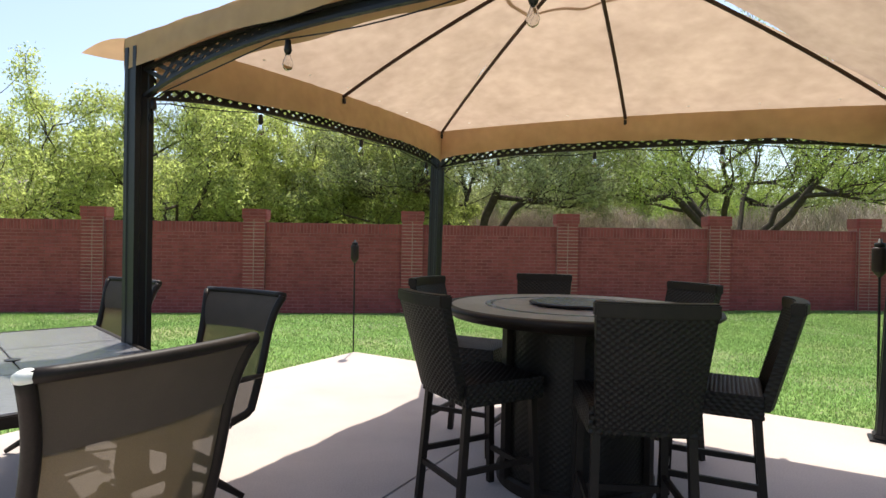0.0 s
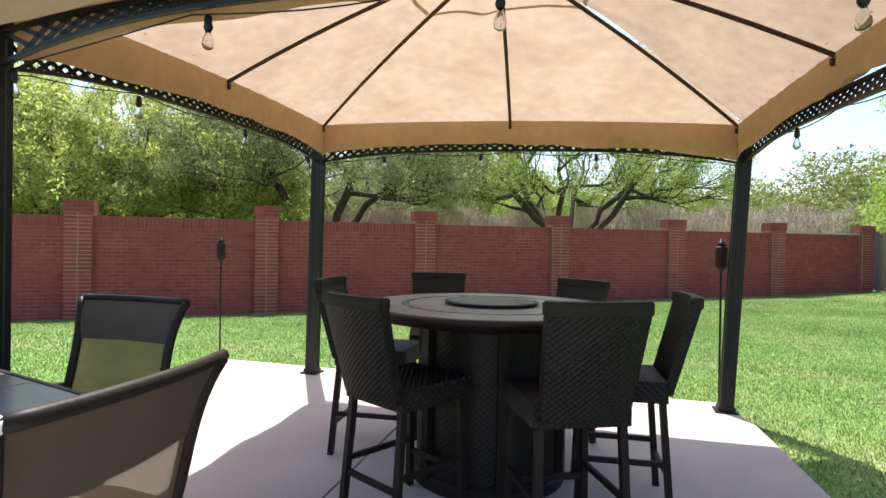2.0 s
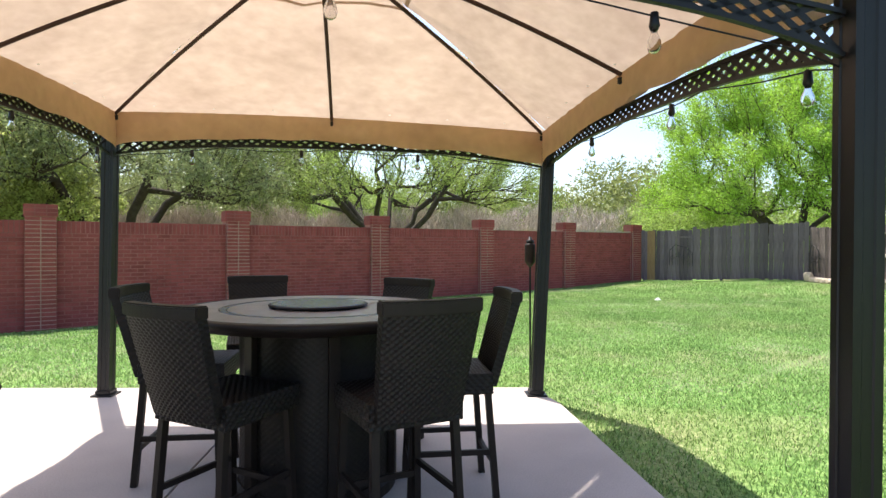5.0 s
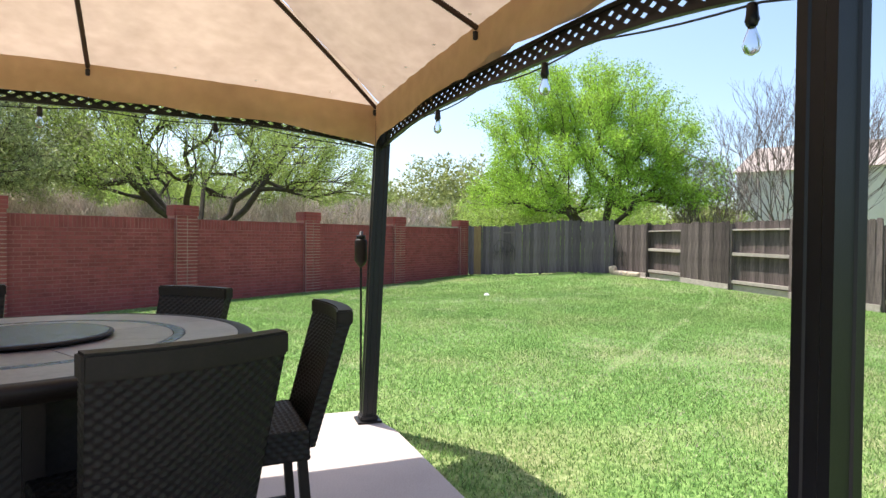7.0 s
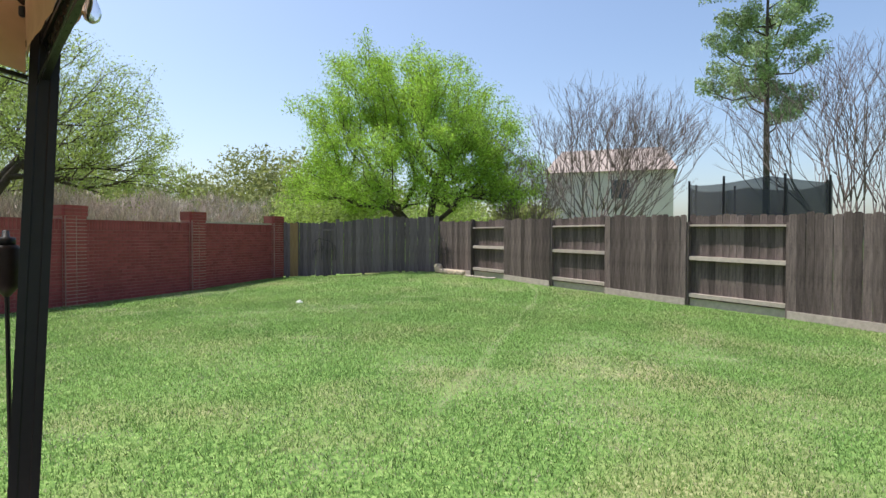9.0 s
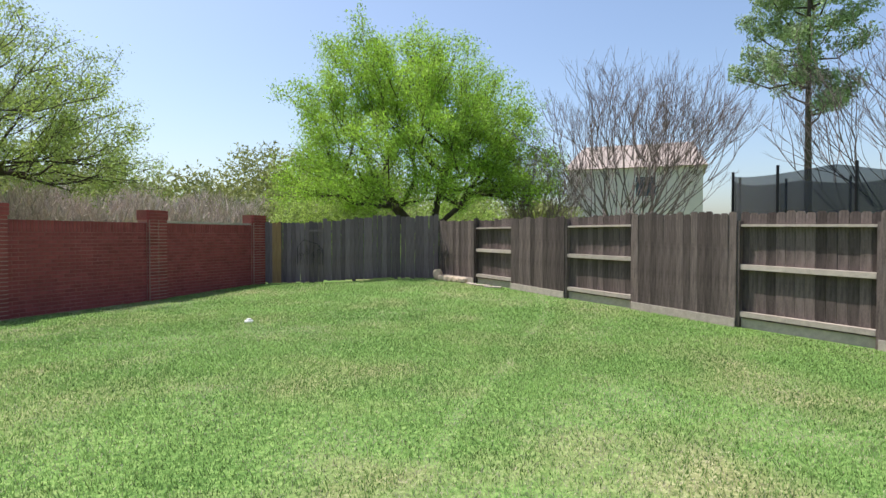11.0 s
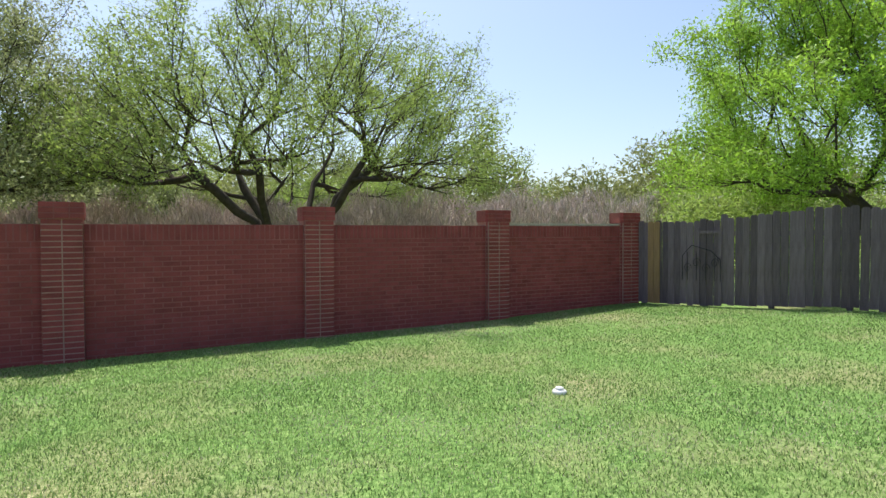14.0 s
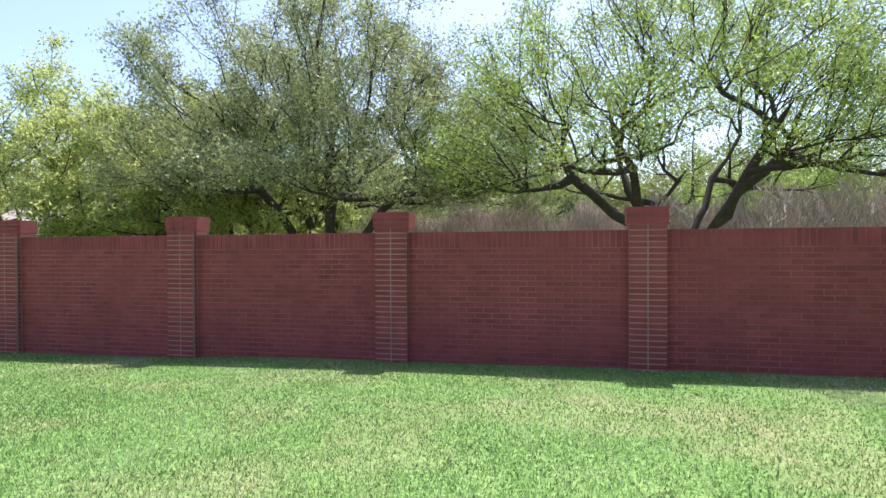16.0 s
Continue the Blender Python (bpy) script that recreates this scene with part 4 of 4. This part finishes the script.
for s in (0.02, 0.28, 0.52, 0.76, 0.99):
    q = GA + gd * s
    o = part("post", boxed(-0.045, 0.03, -0.2, 0.045, 0.12, 1.85), M_GATE, back)
    o.matrix_basis = Matrix.Translation((q.x, q.y, gz(q.x, q.y))) @ pose(0, 0, 0, 0, 0, gang)
for zc in (0.35, 1.6):
    o = part("rail", boxed(0, 0.022, zc - 0.045, GLEN, 0.06, zc + 0.045), M_GATE, back)
    o.matrix_basis = Matrix.Translation((GA.x, GA.y, gz(GA.x, GA.y))) @ pose(0, 0, 0, 0, 0, gang)
# gate brace frame
gate_x = GLEN * 0.30
bm = bmesh.new()
box(bm, gate_x - 0.24, -0.03, 0.1, gate_x - 0.2, -0.002, 1.72)
box(bm, gate_x + 0.2, -0.03, 0.1, gate_x + 0.26, -0.002, 1.72)
box(bm, gate_x - 0.24, -0.032, 1.6, gate_x + 0.26, -0.004, 1.66)
o = part("gate_frame", bm, M_GATE, back, "dark timber gate frame")
o.matrix_basis = Matrix.Translation((GA.x, GA.y, gz(GA.x, GA.y))) @ pose(0, 0, 0, 0, 0, gang)


def scroll(m, w, h):
    t = thing("iron_scroll", m, "black wrought iron scroll panel leaning on the fence", "garden ornament", "iron scroll panels")
    bm = bmesh.new()
    tube(bm, [(-w / 2, 0, 0), (-w / 2, 0, h * 0.7), (-w * 0.25, 0, h), (w * 0.25, 0, h * 0.85), (w / 2, 0, h * 0.6), (w / 2, 0, 0)], 0.009, 6)
    part("frame", bm, M_RUST, t)
    for k in range(4):
        cx, cz = -w * 0.36 + k * w * 0.24, h * (0.35 + 0.15 * (k % 2))
        bm = bmesh.new()
        tube(bm, [(cx + 0.09 * (1 - i / 22) * math.cos(i * 0.5), 0, cz + 0.11 * (1 - i / 22) * math.sin(i * 0.5)) for i in range(20)], 0.006, 6)
        part("scroll", bm, M_RUST, t)
        part("upright", tube(bmesh.new(), [(cx, 0, 0), (cx, 0, h * 0.8)], 0.006, 6), M_RUST, t)


q = GA + gd * 0.27
scroll(Matrix.Translation((q.x - 0.06, q.y - 0.03, gz(q.x, q.y) + 0.55)) @ pose(0, 0, 0, 0, 0, gang), 0.8, 0.75)
q = FORG + FDIR * 6.5
scroll(Matrix.Translation((q.x - 0.06, q.y + 0.05, gz(q.x, q.y) + 0.3)) @ pose(0, 0, 0, 0, 0, f_ang), 0.5, 0.85)

# stones and scrap planks at the corner
for k in range(6):
    s = 6.55 - k * 0.24
    q = FORG + FDIR * s + Vector((-0.81, 0.586, 0)) * 0.22
    st = bmesh.new()
    bmesh.ops.create_icosphere(st, subdivisions=2, radius=1)
    ra, rb, rc = 0.16 + 0.03 * r.random(), 0.12, (0.2 if k == 0 else 0.1)
    for v in st.verts:
        c = v.co
        c *= 1 + 0.25 * noise.noise(c * 1.4 + Vector((k * 3, 0, 0)))
        v.co = Vector((max(-0.8, min(0.8, c.x)) * ra, max(-0.8, min(0.8, c.y)) * rb, max(-0.75, min(0.8, c.z)) * rc))
    o = obj("stone", st, M_STONE)
    o.matrix_world = Matrix.Translation((q.x, q.y, gz(q.x, q.y) + rc * 0.7)) @ pose(0, 0, 0, 0, 0, f_ang + r.uniform(-20, 20))
    tagged(o, "pale tan fieldstone lying by the fence corner", "stone", "stones by the fence")
for k in range(3):
    q = FORG + FDIR * (4.9 - 0.45 * k) + Vector((-0.81, 0.586, 0)) * 0.25
    o = obj("plank", boxed(-0.22, -0.06, 0, 0.22, 0.06, 0.03, bevel=0.004), M_RAIL)
    o.matrix_world = Matrix.Translation((q.x, q.y, gz(q.x, q.y) + 0.005)) @ pose(0, 0, 0, 2, 0, f_ang + 18 * k - 10)
    tagged(o, "short bleached scrap plank lying on the grass", "plank", "scrap planks")


# ---- trees ----
def leaves(tips, n, spread, size, seed, flat=1.0, droop=0.0):
    """Small leaves scattered about the tips of the twigs, as arrays."""
    rr = np.random.RandomState(seed)
    tips = np.asarray(tips, float)
    pick = rr.randint(0, len(tips), n)
    off = np.clip(rr.normal(0, 1, (n, 3)), -1.6, 1.6) * spread * np.array([1, 1, flat])
    c = tips[pick] + off
    c[:, 2] -= np.abs(rr.normal(0, droop, n)) if droop else 0
    a, b = rr.normal(0, 1, (n, 3)), rr.normal(0, 1, (n, 3))
    a /= np.linalg.norm(a, axis=1)[:, None]
    b -= (a * b).sum(1)[:, None] * a
    b /= np.linalg.norm(b, axis=1)[:, None]
    s = size * rr.uniform(0.6, 1.4, n)[:, None]
    q = np.stack([c - a * s * 0.8 - b * s * 0.45, c - a * s * 0.8 + b * s * 0.45, c + a * s], 1)
    return q.reshape(-1, 3), np.arange(n * 3).reshape(-1, 3)


def grow(bm, rr, p, d, length, radius, depth, tips, up=0.12, wob=0.22, kids=(2, 3), shrink=0.72, spread=0.75, sides=7, thin=(0.82, 0.66)):
    pts, rad = [p.copy()], [radius]
    n = 4
    for i in range(n):
        d = (d + Vector((rr.gauss(0, wob), rr.gauss(0, wob), rr.gauss(0, wob * 0.6) + up)) * 0.5).normalized()
        p = p + d * length / n
        pts.append(p.copy())
        rad.append(radius * (1 - 0.42 * (i + 1) / n))
    tube(bm, pts, rad, sides if depth > 1 else 4)
    if depth <= 3:
        tips.extend([tuple(q) for q in (pts[3:] if depth == 3 else pts[1:])])
    if depth == 0:
        return
    for k in range(rr.randint(*kids)):
        e = Vector((rr.gauss(0, 1), rr.gauss(0, 1), rr.gauss(0, 0.5))).normalized()
        nd = (d + e * spread).normalized()
        at = pts[-1] if k < 2 else pts[rr.randint(2, 3)]
        grow(bm, rr, at, nd, length * shrink * rr.uniform(0.8, 1.15), rad[-1] * (thin[0] if k == 0 else thin[1]), depth - 1, tips, up, wob, kids, shrink, spread, max(4, sides - 1), thin)


def tree(x, y, z, seed, stems, length, radius, depth, leafmat, nleaf, lsize, lspread, bark=None, label="", spread=0.75, up=0.12, droop=0.0, flat=0.8, kids=(2, 3), shrink=0.74, low=0.35, thin=(0.82, 0.66)):
    rr = random.Random(seed)
    t = thing("tree", pose(x, y, z), label, "tree")
    tips = []
    for k in range(stems):
        bm = bmesh.new()
        a = 2 * math.pi * k / stems + rr.uniform(-0.4, 0.4)
        tilt = low + rr.uniform(-0.1, 0.25) if stems > 1 else 0.05
        d = Vector((math.cos(a) * tilt, math.sin(a) * tilt, 1)).normalized()
        grow(bm, rr, Vector((math.cos(a) * radius * 0.6, math.sin(a) * radius * 0.6, -0.15)), d, length, radius, depth, tips, up=up, spread=spread, kids=kids, shrink=shrink, thin=thin)
        part("stem", bm, bark or M_BARK, t, smooth=True)
    if nleaf:
        v, f = leaves(tips, nleaf, lspread, lsize, seed, flat, droop)
        raw("crown", v, f, leafmat, t)
    return t


def domed_tree(x, y, z, seed, stems, rx, height, rim, twigs, leafmat, nleaf, lsize, lspread, label, girth=0.011, bark=None, squash=1.0, lean=(0, 0)):
    """A broad tree: leaning stems, then limbs that reach out into every part of an uneven dome, each ending in twigs."""
    rr = random.Random(seed)
    t = thing("tree", pose(x, y, z), label, "tree")
    pos, par, chains = [Vector((0, 0, -0.2))], [-1], []

    def reach(start, goal, n, bow, wob):
        a, ln = pos[start].copy(), (goal - pos[start]).length
        chain = [start]
        for i in range(1, n + 1):
            f = i / n
            p = a.lerp(goal, f) + Vector((0, 0, bow * ln * math.sin(math.pi * f)))
            if i < n:
                p += Vector((rr.gauss(0, wob), rr.gauss(0, wob), rr.gauss(0, wob * 0.7))) * ln
            pos.append(p)
            par.append(chain[-1])
            chain.append(len(pos) - 1)
        chains.append(chain)

    reach(0, Vector((0.05, 0, 1.15)), 2, 0, 0.01)
    for k in range(stems):
        a = 2 * math.pi * (k + rr.uniform(-0.25, 0.25)) / stems
        q = rr.uniform(0.38, 0.6)
        reach(rr.choice((1, 2, 2)), Vector((math.cos(a) * rx * q, math.sin(a) * rx * q * squash, rim + (height - rim) * rr.uniform(0.25, 0.6))), 8, -0.02 - 0.05 * rr.random(), 0.014)
    goals = []
    for k in range(twigs):
        a, e = rr.uniform(0, 2 * math.pi), math.asin(rr.uniform(0.0, 1.0))
        r = rr.uniform(0.2, 1.0) ** 0.38
        r *= 1 + 0.30 * noise.noise(Vector((math.cos(a) * 1.7, math.sin(a) * 1.7, e * 1.9 + seed))) + 0.12 * noise.noise(Vector((math.cos(a) * 5, math.sin(a) * 5, e * 5 + seed)))
        goals.append(Vector((math.cos(a) * math.cos(e) * rx * r, math.sin(a) * math.cos(e) * rx * r * squash, rim + (height - rim) * math.sin(e) * r + rr.uniform(-0.5, 0.2))))
    goals = [g + Vector((lean[0], lean[1], 0)) for g in goals]
    goals.sort(key=lambda g: g.length + rr.uniform(-0.4, 0.4))
    ends = []
    for g in goals:
        arr = np.array([tuple(p) for p in pos])
        away = np.linalg.norm(arr - np.array(tuple(g)), axis=1) + 0.4 * np.maximum(0, arr[:, 2] - g.z) + np.where(arr[:, 2] < 0.9, 50, 0)
        away += 2.5 * np.maximum(0, np.linalg.norm(arr, axis=1) - 0.84 * g.length)
        reach(int(away.argmin()), g, 3, -0.04, 0.03)
        ends.append(len(pos) - 1)
    load = [0.0] * len(pos)
    for e in ends:
        while e >= 0:
            load[e] += 1
            e = par[e]
    bm, tips = bmesh.new(), []
    for c in chains:
        rad = [girth * max(1.0, load[i]) ** 0.52 for i in c]
        rad[0] = min(rad[0], rad[1] * 1.35)
        tube(bm, [pos[i] for i in c], rad, 7 if rad[0] > 0.07 else 5 if rad[0] > 0.04 else 3)
    for e in ends:
        p = pos[e]
        for k in range(3):
            d = (p - Vector((0, 0, rim))).normalized() * 0.6 + Vector((rr.gauss(0, 0.7), rr.gauss(0, 0.7), rr.gauss(0.25, 0.5)))
            d.normalize()
            ln = rr.uniform(0.3, 0.85) * rx / 6.5
            b = pos[par[e]].lerp(p, rr.random())
            tube(bm, [b, b + d * ln * 0.5 + Vector((0, 0, 0.03)), b + d * ln], [girth * 0.75, girth * 0.6, girth * 0.35], 3)
            tips += [tuple(b + d * ln * f) for f in (0.35, 0.6, 0.8, 1.0)]
        tips += [tuple(p), tuple(p.lerp(pos[par[e]], 0.5))]
    part("trunk", bm, bark or M_BARK, t, smooth=True)
    v, f = leaves(tips, nleaf, lspread, lsize, seed, 0.85)
    raw("crown", v, f, leafmat, t)
    return t


domed_tree(7.3, 20.6, -0.2, 21, 6, 7.2, 9.6, 3.4, 640, M_OAK, 150000, 0.041, 0.17, "spreading pale oak with dark forked limbs behind the brick wall")
domed_tree(-3.1, 20.9, -0.3, 33, 5, 6.6, 9.5, 3.3, 620, M_OAKD, 190000, 0.046, 0.21, "dense dark evergreen oak behind the brick wall")
domed_tree(19.7, 9.0, 0.1, 47, 5, 5.7, 9.5, 2.8, 520, M_LIME, 190000, 0.046, 0.2, "bright spring-green tree behind the board fence", lean=(0, 0.35))
LEAFY, GREY = "leafy pale green tree behind the brick wall", "grey-green tree standing beyond the wall"
for x, y, sd, rx, ht, n, mt_, lb in ((-6.8, 21.5, 5, 4.0, 7.6, 60000, M_LEFT, "leafy grey-green tree behind the brick wall"), (-10.6, 22.6, 8, 4.6, 8.6, 64000, M_LEFT, LEAFY), (-14.2, 20.5, 6, 4.6, 8.4, 64000, M_LEFT, LEAFY), (-19.0, 17.5, 7, 4.4, 7.6, 56000, M_LEFT, LEAFY),
                                     (-24.5, 21.0, 9, 4.8, 7.8, 36000, M_LEFT, LEAFY), (-15.5, 29.0, 15, 5.2, 9.0, 38000, M_OAKD, GREY), (2.0, 31.0, 16, 4.2, 5.6, 38000, M_OAKD, "low dark oak standing in dry scrub"),
                                     (-6.0, 30.0, 17, 4.4, 7.2, 40000, M_LEFT, LEAFY), (14.0, 34.0, 18, 4.6, 6.0, 36000, M_OAK, "low pale oak standing in dry scrub")):
    domed_tree(x, y, -0.5, sd, 5, rx, ht, 2.5, 190, mt_, int(n * 0.85), 0.058 + 0.0012 * (y - 17), 0.21, lb, girth=0.012)
for (x, y, sd, ln, st) in ((18.0, 1.45, 51, 2.45, 26), (17.0, -5.95, 52, 2.6, 22), (21.5, 4.9, 53, 1.8, 22)):
    tree(x, y, 0.1, sd, st, ln, 0.031, 5, M_SCRUB, 0, 0.03, 0.1, bark=M_BARKP, label="bare multi-stemmed crape myrtle behind the board fence", low=0.45, spread=0.45, up=0.12, kids=(2, 3), shrink=0.68, thin=(1.16, 1.08))


def pine(x, y, z, h, seed):
    rr = random.Random(seed)
    t = thing("pine_tree", pose(x, y, z), "tall thin pine with tufted needles beyond the fence", "tree")
    bm, tips = bmesh.new(), []
    tube(bm, [(0, 0, 0), (0.1, 0.05, h * 0.4), (0.0, 0.1, h * 0.75), (0.1, 0, h)], [0.24, 0.18, 0.10, 0.03], 8)
    for k in range(40):
        zz = h * (0.40 + 0.58 * k / 40) + rr.uniform(-0.3, 0.3)
        a = rr.uniform(0, 6.283)
        ln = 3.7 * (0.45 + 0.75 * math.sin(math.pi * (0.15 + 0.8 * k / 40))) * rr.uniform(0.45, 1.15)
        p = Vector((0.05, 0.05, zz))
        d = Vector((math.cos(a), math.sin(a), rr.uniform(-0.1, 0.75)))
        pts = [p, p + d * ln * 0.5 + Vector((0, 0, -0.12 * ln)), p + d * ln + Vector((0, 0, 0.08 * ln))]
        tube(bm, pts, [0.07, 0.05, 0.02], 5)
        for s in (0.6, 0.8, 1.0, 1.0):
            c = p + d * ln * s
            tips.append((c.x + rr.gauss(0, 0.35), c.y + rr.gauss(0, 0.35), c.z + 0.08 * ln * s + rr.gauss(0, 0.2)))
    part("trunk", bm, M_BARK, t, smooth=True)
    v, f = leaves(tips, 32000, 0.34, 0.11, seed, 0.9)
    raw("crown", v, f, M_PINE, t)


pine(40, -7.3, 0, 21, 3)


def woods(name, spots, n, size, spread, material, label, seed):
    rr = np.random.RandomState(seed)
    tips = []
    for x, y, rad, h in spots:
        m = int(60 * rad)
        a, q = rr.uniform(0, 6.283, m), np.sqrt(rr.uniform(0, 1, m)) * rad
        zz = h * (0.25 + 0.75 * rr.uniform(0, 1, m)) * np.sqrt(np.clip(1 - (q / rad) ** 2 * 0.75, 0.1, 1))
        tips += [(x + qa * math.cos(aa), y + qa * math.sin(aa), zc) for aa, qa, zc in zip(a, q, zz)]
    v, f = leaves(tips, n, spread, size, seed, 0.8)
    return tagged(raw(name, v, f, material), label, "trees", kind="stuff")


rw = random.Random(4)
far = []
for az in np.arange(-62, 64, 3.0):
    dist = rw.uniform(52, 70)
    far.append((math.sin(radians(az)) * dist, math.cos(radians(az)) * dist, rw.uniform(3.8, 6.4), rw.uniform(6.8, 10.8)))
for k in range(10):
    far.append((24 + 3.2 * k, 31 - 2.3 * k + rw.uniform(-2, 2), rw.uniform(2, 3.4), rw.uniform(3.6, 5.6)))
woods("distant_trees", far, 300000, 0.21, 0.6, M_FAR, "pale green belt of trees in the distance", 71)
woods("hedge_trees", [(23, 15.5, 2.6, 4.4), (26, 18, 3, 4.6), (21.5, 13, 1.6, 3.0), (30, 12, 3, 4.4)], 36000, 0.08, 0.45, M_OAK, "spring-green saplings beyond the fence", 72)


def scrub(name, seed, n, areas, material, label):
    rr = np.random.RandomState(seed)
    V = []
    for xa, ya, xb, yb, h, share in areas:
        m = int(n * share)
        x, y = rr.uniform(xa, xb, m), rr.uniform(ya, yb, m)
        z0 = ground_z(x, y)
        top = h * (0.78 + 0.16 * np.sin(x * 1.1 + y) + 0.1 * np.sin(x * 2.7))
        zz = z0 + rr.uniform(0.0, 1.0, m) * top
        a = rr.uniform(0, 6.283, m)
        tilt = rr.normal(0, 0.45, (m, 2))
        L = rr.uniform(0.2, 0.6, m)
        w = rr.uniform(0.008, 0.021, m)
        dx, dy = np.cos(a) * w, np.sin(a) * w
        tri = np.stack([np.stack([x - dx, y - dy, zz], -1), np.stack([x + dx, y + dy, zz], -1), np.stack([x + tilt[:, 0] * L, y + tilt[:, 1] * L, zz + L], -1)], 1)
        V.append(tri.reshape(-1, 3))
    V = np.concatenate(V)
    return tagged(raw(name, V, np.arange(len(V)).reshape(-1, 3), material), label, "scrub", kind="stuff")


scrub("dry_scrub", 81, 170000, [(-3, 23, 10, 28, 3.2, 0.4), (10, 20, 24, 27, 3.3, 0.45), (-12, 25, -3, 29, 2.4, 0.15)], M_SCRUB, "grey-brown thicket of bare dry scrub")


# ---- beyond the fences ----
def house(name, m, w, d, eave, ridge, label, wins, hip=0.22):
    h = thing(name, m, label, "house")
    part("wall", boxed(-w / 2, -d / 2, -0.5, w / 2, d / 2, eave), M_HOUSE, h)
    bm = bmesh.new()
    o = 0.4
    b = [bm.verts.new(p) for p in ((-w / 2 - o, -d / 2 - o, eave), (w / 2 + o, -d / 2 - o, eave), (w / 2 + o, d / 2 + o, eave), (-w / 2 - o, d / 2 + o, eave))]
    t = [bm.verts.new(p) for p in ((-w * hip, 0, ridge), (w * hip, 0, ridge))]
    bm.faces.new((b[0], b[1], t[1], t[0]))
    bm.faces.new((b[2], b[3], t[0], t[1]))
    bm.faces.new((b[1], b[2], t[1]))
    bm.faces.new((b[3], b[0], t[0]))
    bm.faces.new(b[::-1])
    part("roof", bm, M_ROOF, h, "brown shingle hip roof")
    for x, z, ww, hh in wins:
        o = part("window", boxed(x - ww / 2 - 0.06, -d / 2 - 0.05, z - 0.06, x + ww / 2 + 0.06, -d / 2 + 0.02, z + hh + 0.06), M_WHITE, h)
        part("pane", boxed(x - ww / 2, -d / 2 - 0.065, z, x + ww / 2, -d / 2 - 0.04, z + hh), M_PANE, o)


house("house", Matrix.Translation((63.0, 4.2, 0)) @ pose(0, 0, 0, 0, 0, -90), 12.5, 10, 8.2, 11.2, "two-storey house with pale siding behind bare trees", ((1.2, 5.4, 1.8, 1.9),), 0.43)
house("house", Matrix.Translation((-38, 46, 0)) @ pose(0, 0, 0, 0, 0, 38), 12, 9, 3.2, 6.0, "far low house with brown roof among trees", ((-3, 1, 1.2, 1.3), (2.5, 1, 1.2, 1.3)))
house("house", Matrix.Translation((-13, 72, 0)) @ pose(0, 0, 0, 0, 0, 8), 13, 9, 3.4, 6.4, "far low house with brown roof among trees", ((-3, 1, 1.4, 1.4), (3, 1, 1.4, 1.4)))

tramp = thing("trampoline", pose(14.6, -3.0, -0.42), "round trampoline with a dark safety net", "trampoline")
RT2 = 1.72
bm = bmesh.new()
sheet(bm, 48, 4, lambda u, v: Vector((RT2 * math.cos(2 * math.pi * u), RT2 * math.sin(2 * math.pi * u), 0.95 + v * 2.35 - 0.14 * v * abs(math.sin(4 * 2 * math.pi * u / 2)))))
part("net", bm, M_NET, tramp, "dark see-through net", smooth=True)
bm = bmesh.new()
lathe(bm, [(0.1, 0.88), (RT2, 0.88), (RT2 + 0.05, 0.92), (RT2, 0.95), (0.1, 0.93)], 40)
part("mat", bm, M_BLACK, tramp)
for k in range(8):
    a = k * math.pi / 4 + 0.2
    part("pole", tube(bmesh.new(), [((RT2 + 0.05) * math.cos(a), (RT2 + 0.05) * math.sin(a), 0), ((RT2 + 0.05) * math.cos(a), (RT2 + 0.05) * math.sin(a), 3.35)], 0.03, 8), M_BLACK, tramp)


# ---- bricks, one by one nearest the walk, the rest joined ----
KINDS = {"s": (BL, BH), "v": (BH, SOLDIER), "p": (0.243, BH), "c": (0.178, BH)}
brick_meshes = {}


def mesh_of(kind):
    if kind not in brick_meshes:
        lx, lz = KINDS[kind] if isinstance(kind, str) else (kind[1], BH)
        me = brick_mesh("brick", lx, 0.1 if kind not in ("p", "c") else 0.1, lz)
        me.materials.append(M_BRICK)
        brick_meshes[kind] = me
    return brick_meshes[kind]


singles = [b for b in BRICKS if 3.9 < b[0] < 7.7 and b[2] > 0.55]
count = 0
rest = []
for b in BRICKS:
    if b in singles and count < 300:
        px = min(range(len(PILLARS)), key=lambda i: abs(PILLARS[i] - b[0]))
        ob = new("brick", mesh_of(b[3]))
        ob.parent = wall
        sl = 0 if b[3] in ("p", "c") else math.degrees(math.atan(SLOPE))
        ob.matrix_basis = pose(b[0], b[1], b[2], 0, -sl, 0)
        count += 1
    else:
        rest.append(b)
cv = np.array([[-1, -1, -1], [1, -1, -1], [1, -1, 1], [-1, -1, 1], [-1, 1, -1], [1, 1, -1], [1, 1, 1], [-1, 1, 1]], float) / 2
cf = np.array([[0, 1, 2, 3], [1, 5, 6, 2], [4, 0, 3, 7], [3, 2, 6, 7], [4, 5, 1, 0]])
V, F = [], []
for i, (x, y, z, kind) in enumerate(rest):
    lx, lz = KINDS[kind] if isinstance(kind, str) else (kind[1], BH)
    v = cv * [lx, 0.1, lz]
    v[:4, 0] *= 1 - 0.007 / lx
    v[:4, 2] *= 1 - 0.007 / lz
    if kind not in ("p", "c"):
        v[:, 2] += SLOPE * v[:, 0]
    V.append(v + [x, y, z])
    F.append(cf + 8 * i)
ob = raw("brickwork", np.concatenate(V), np.concatenate(F), M_BRICKS, wall)
ob["kind"] = "stuff"
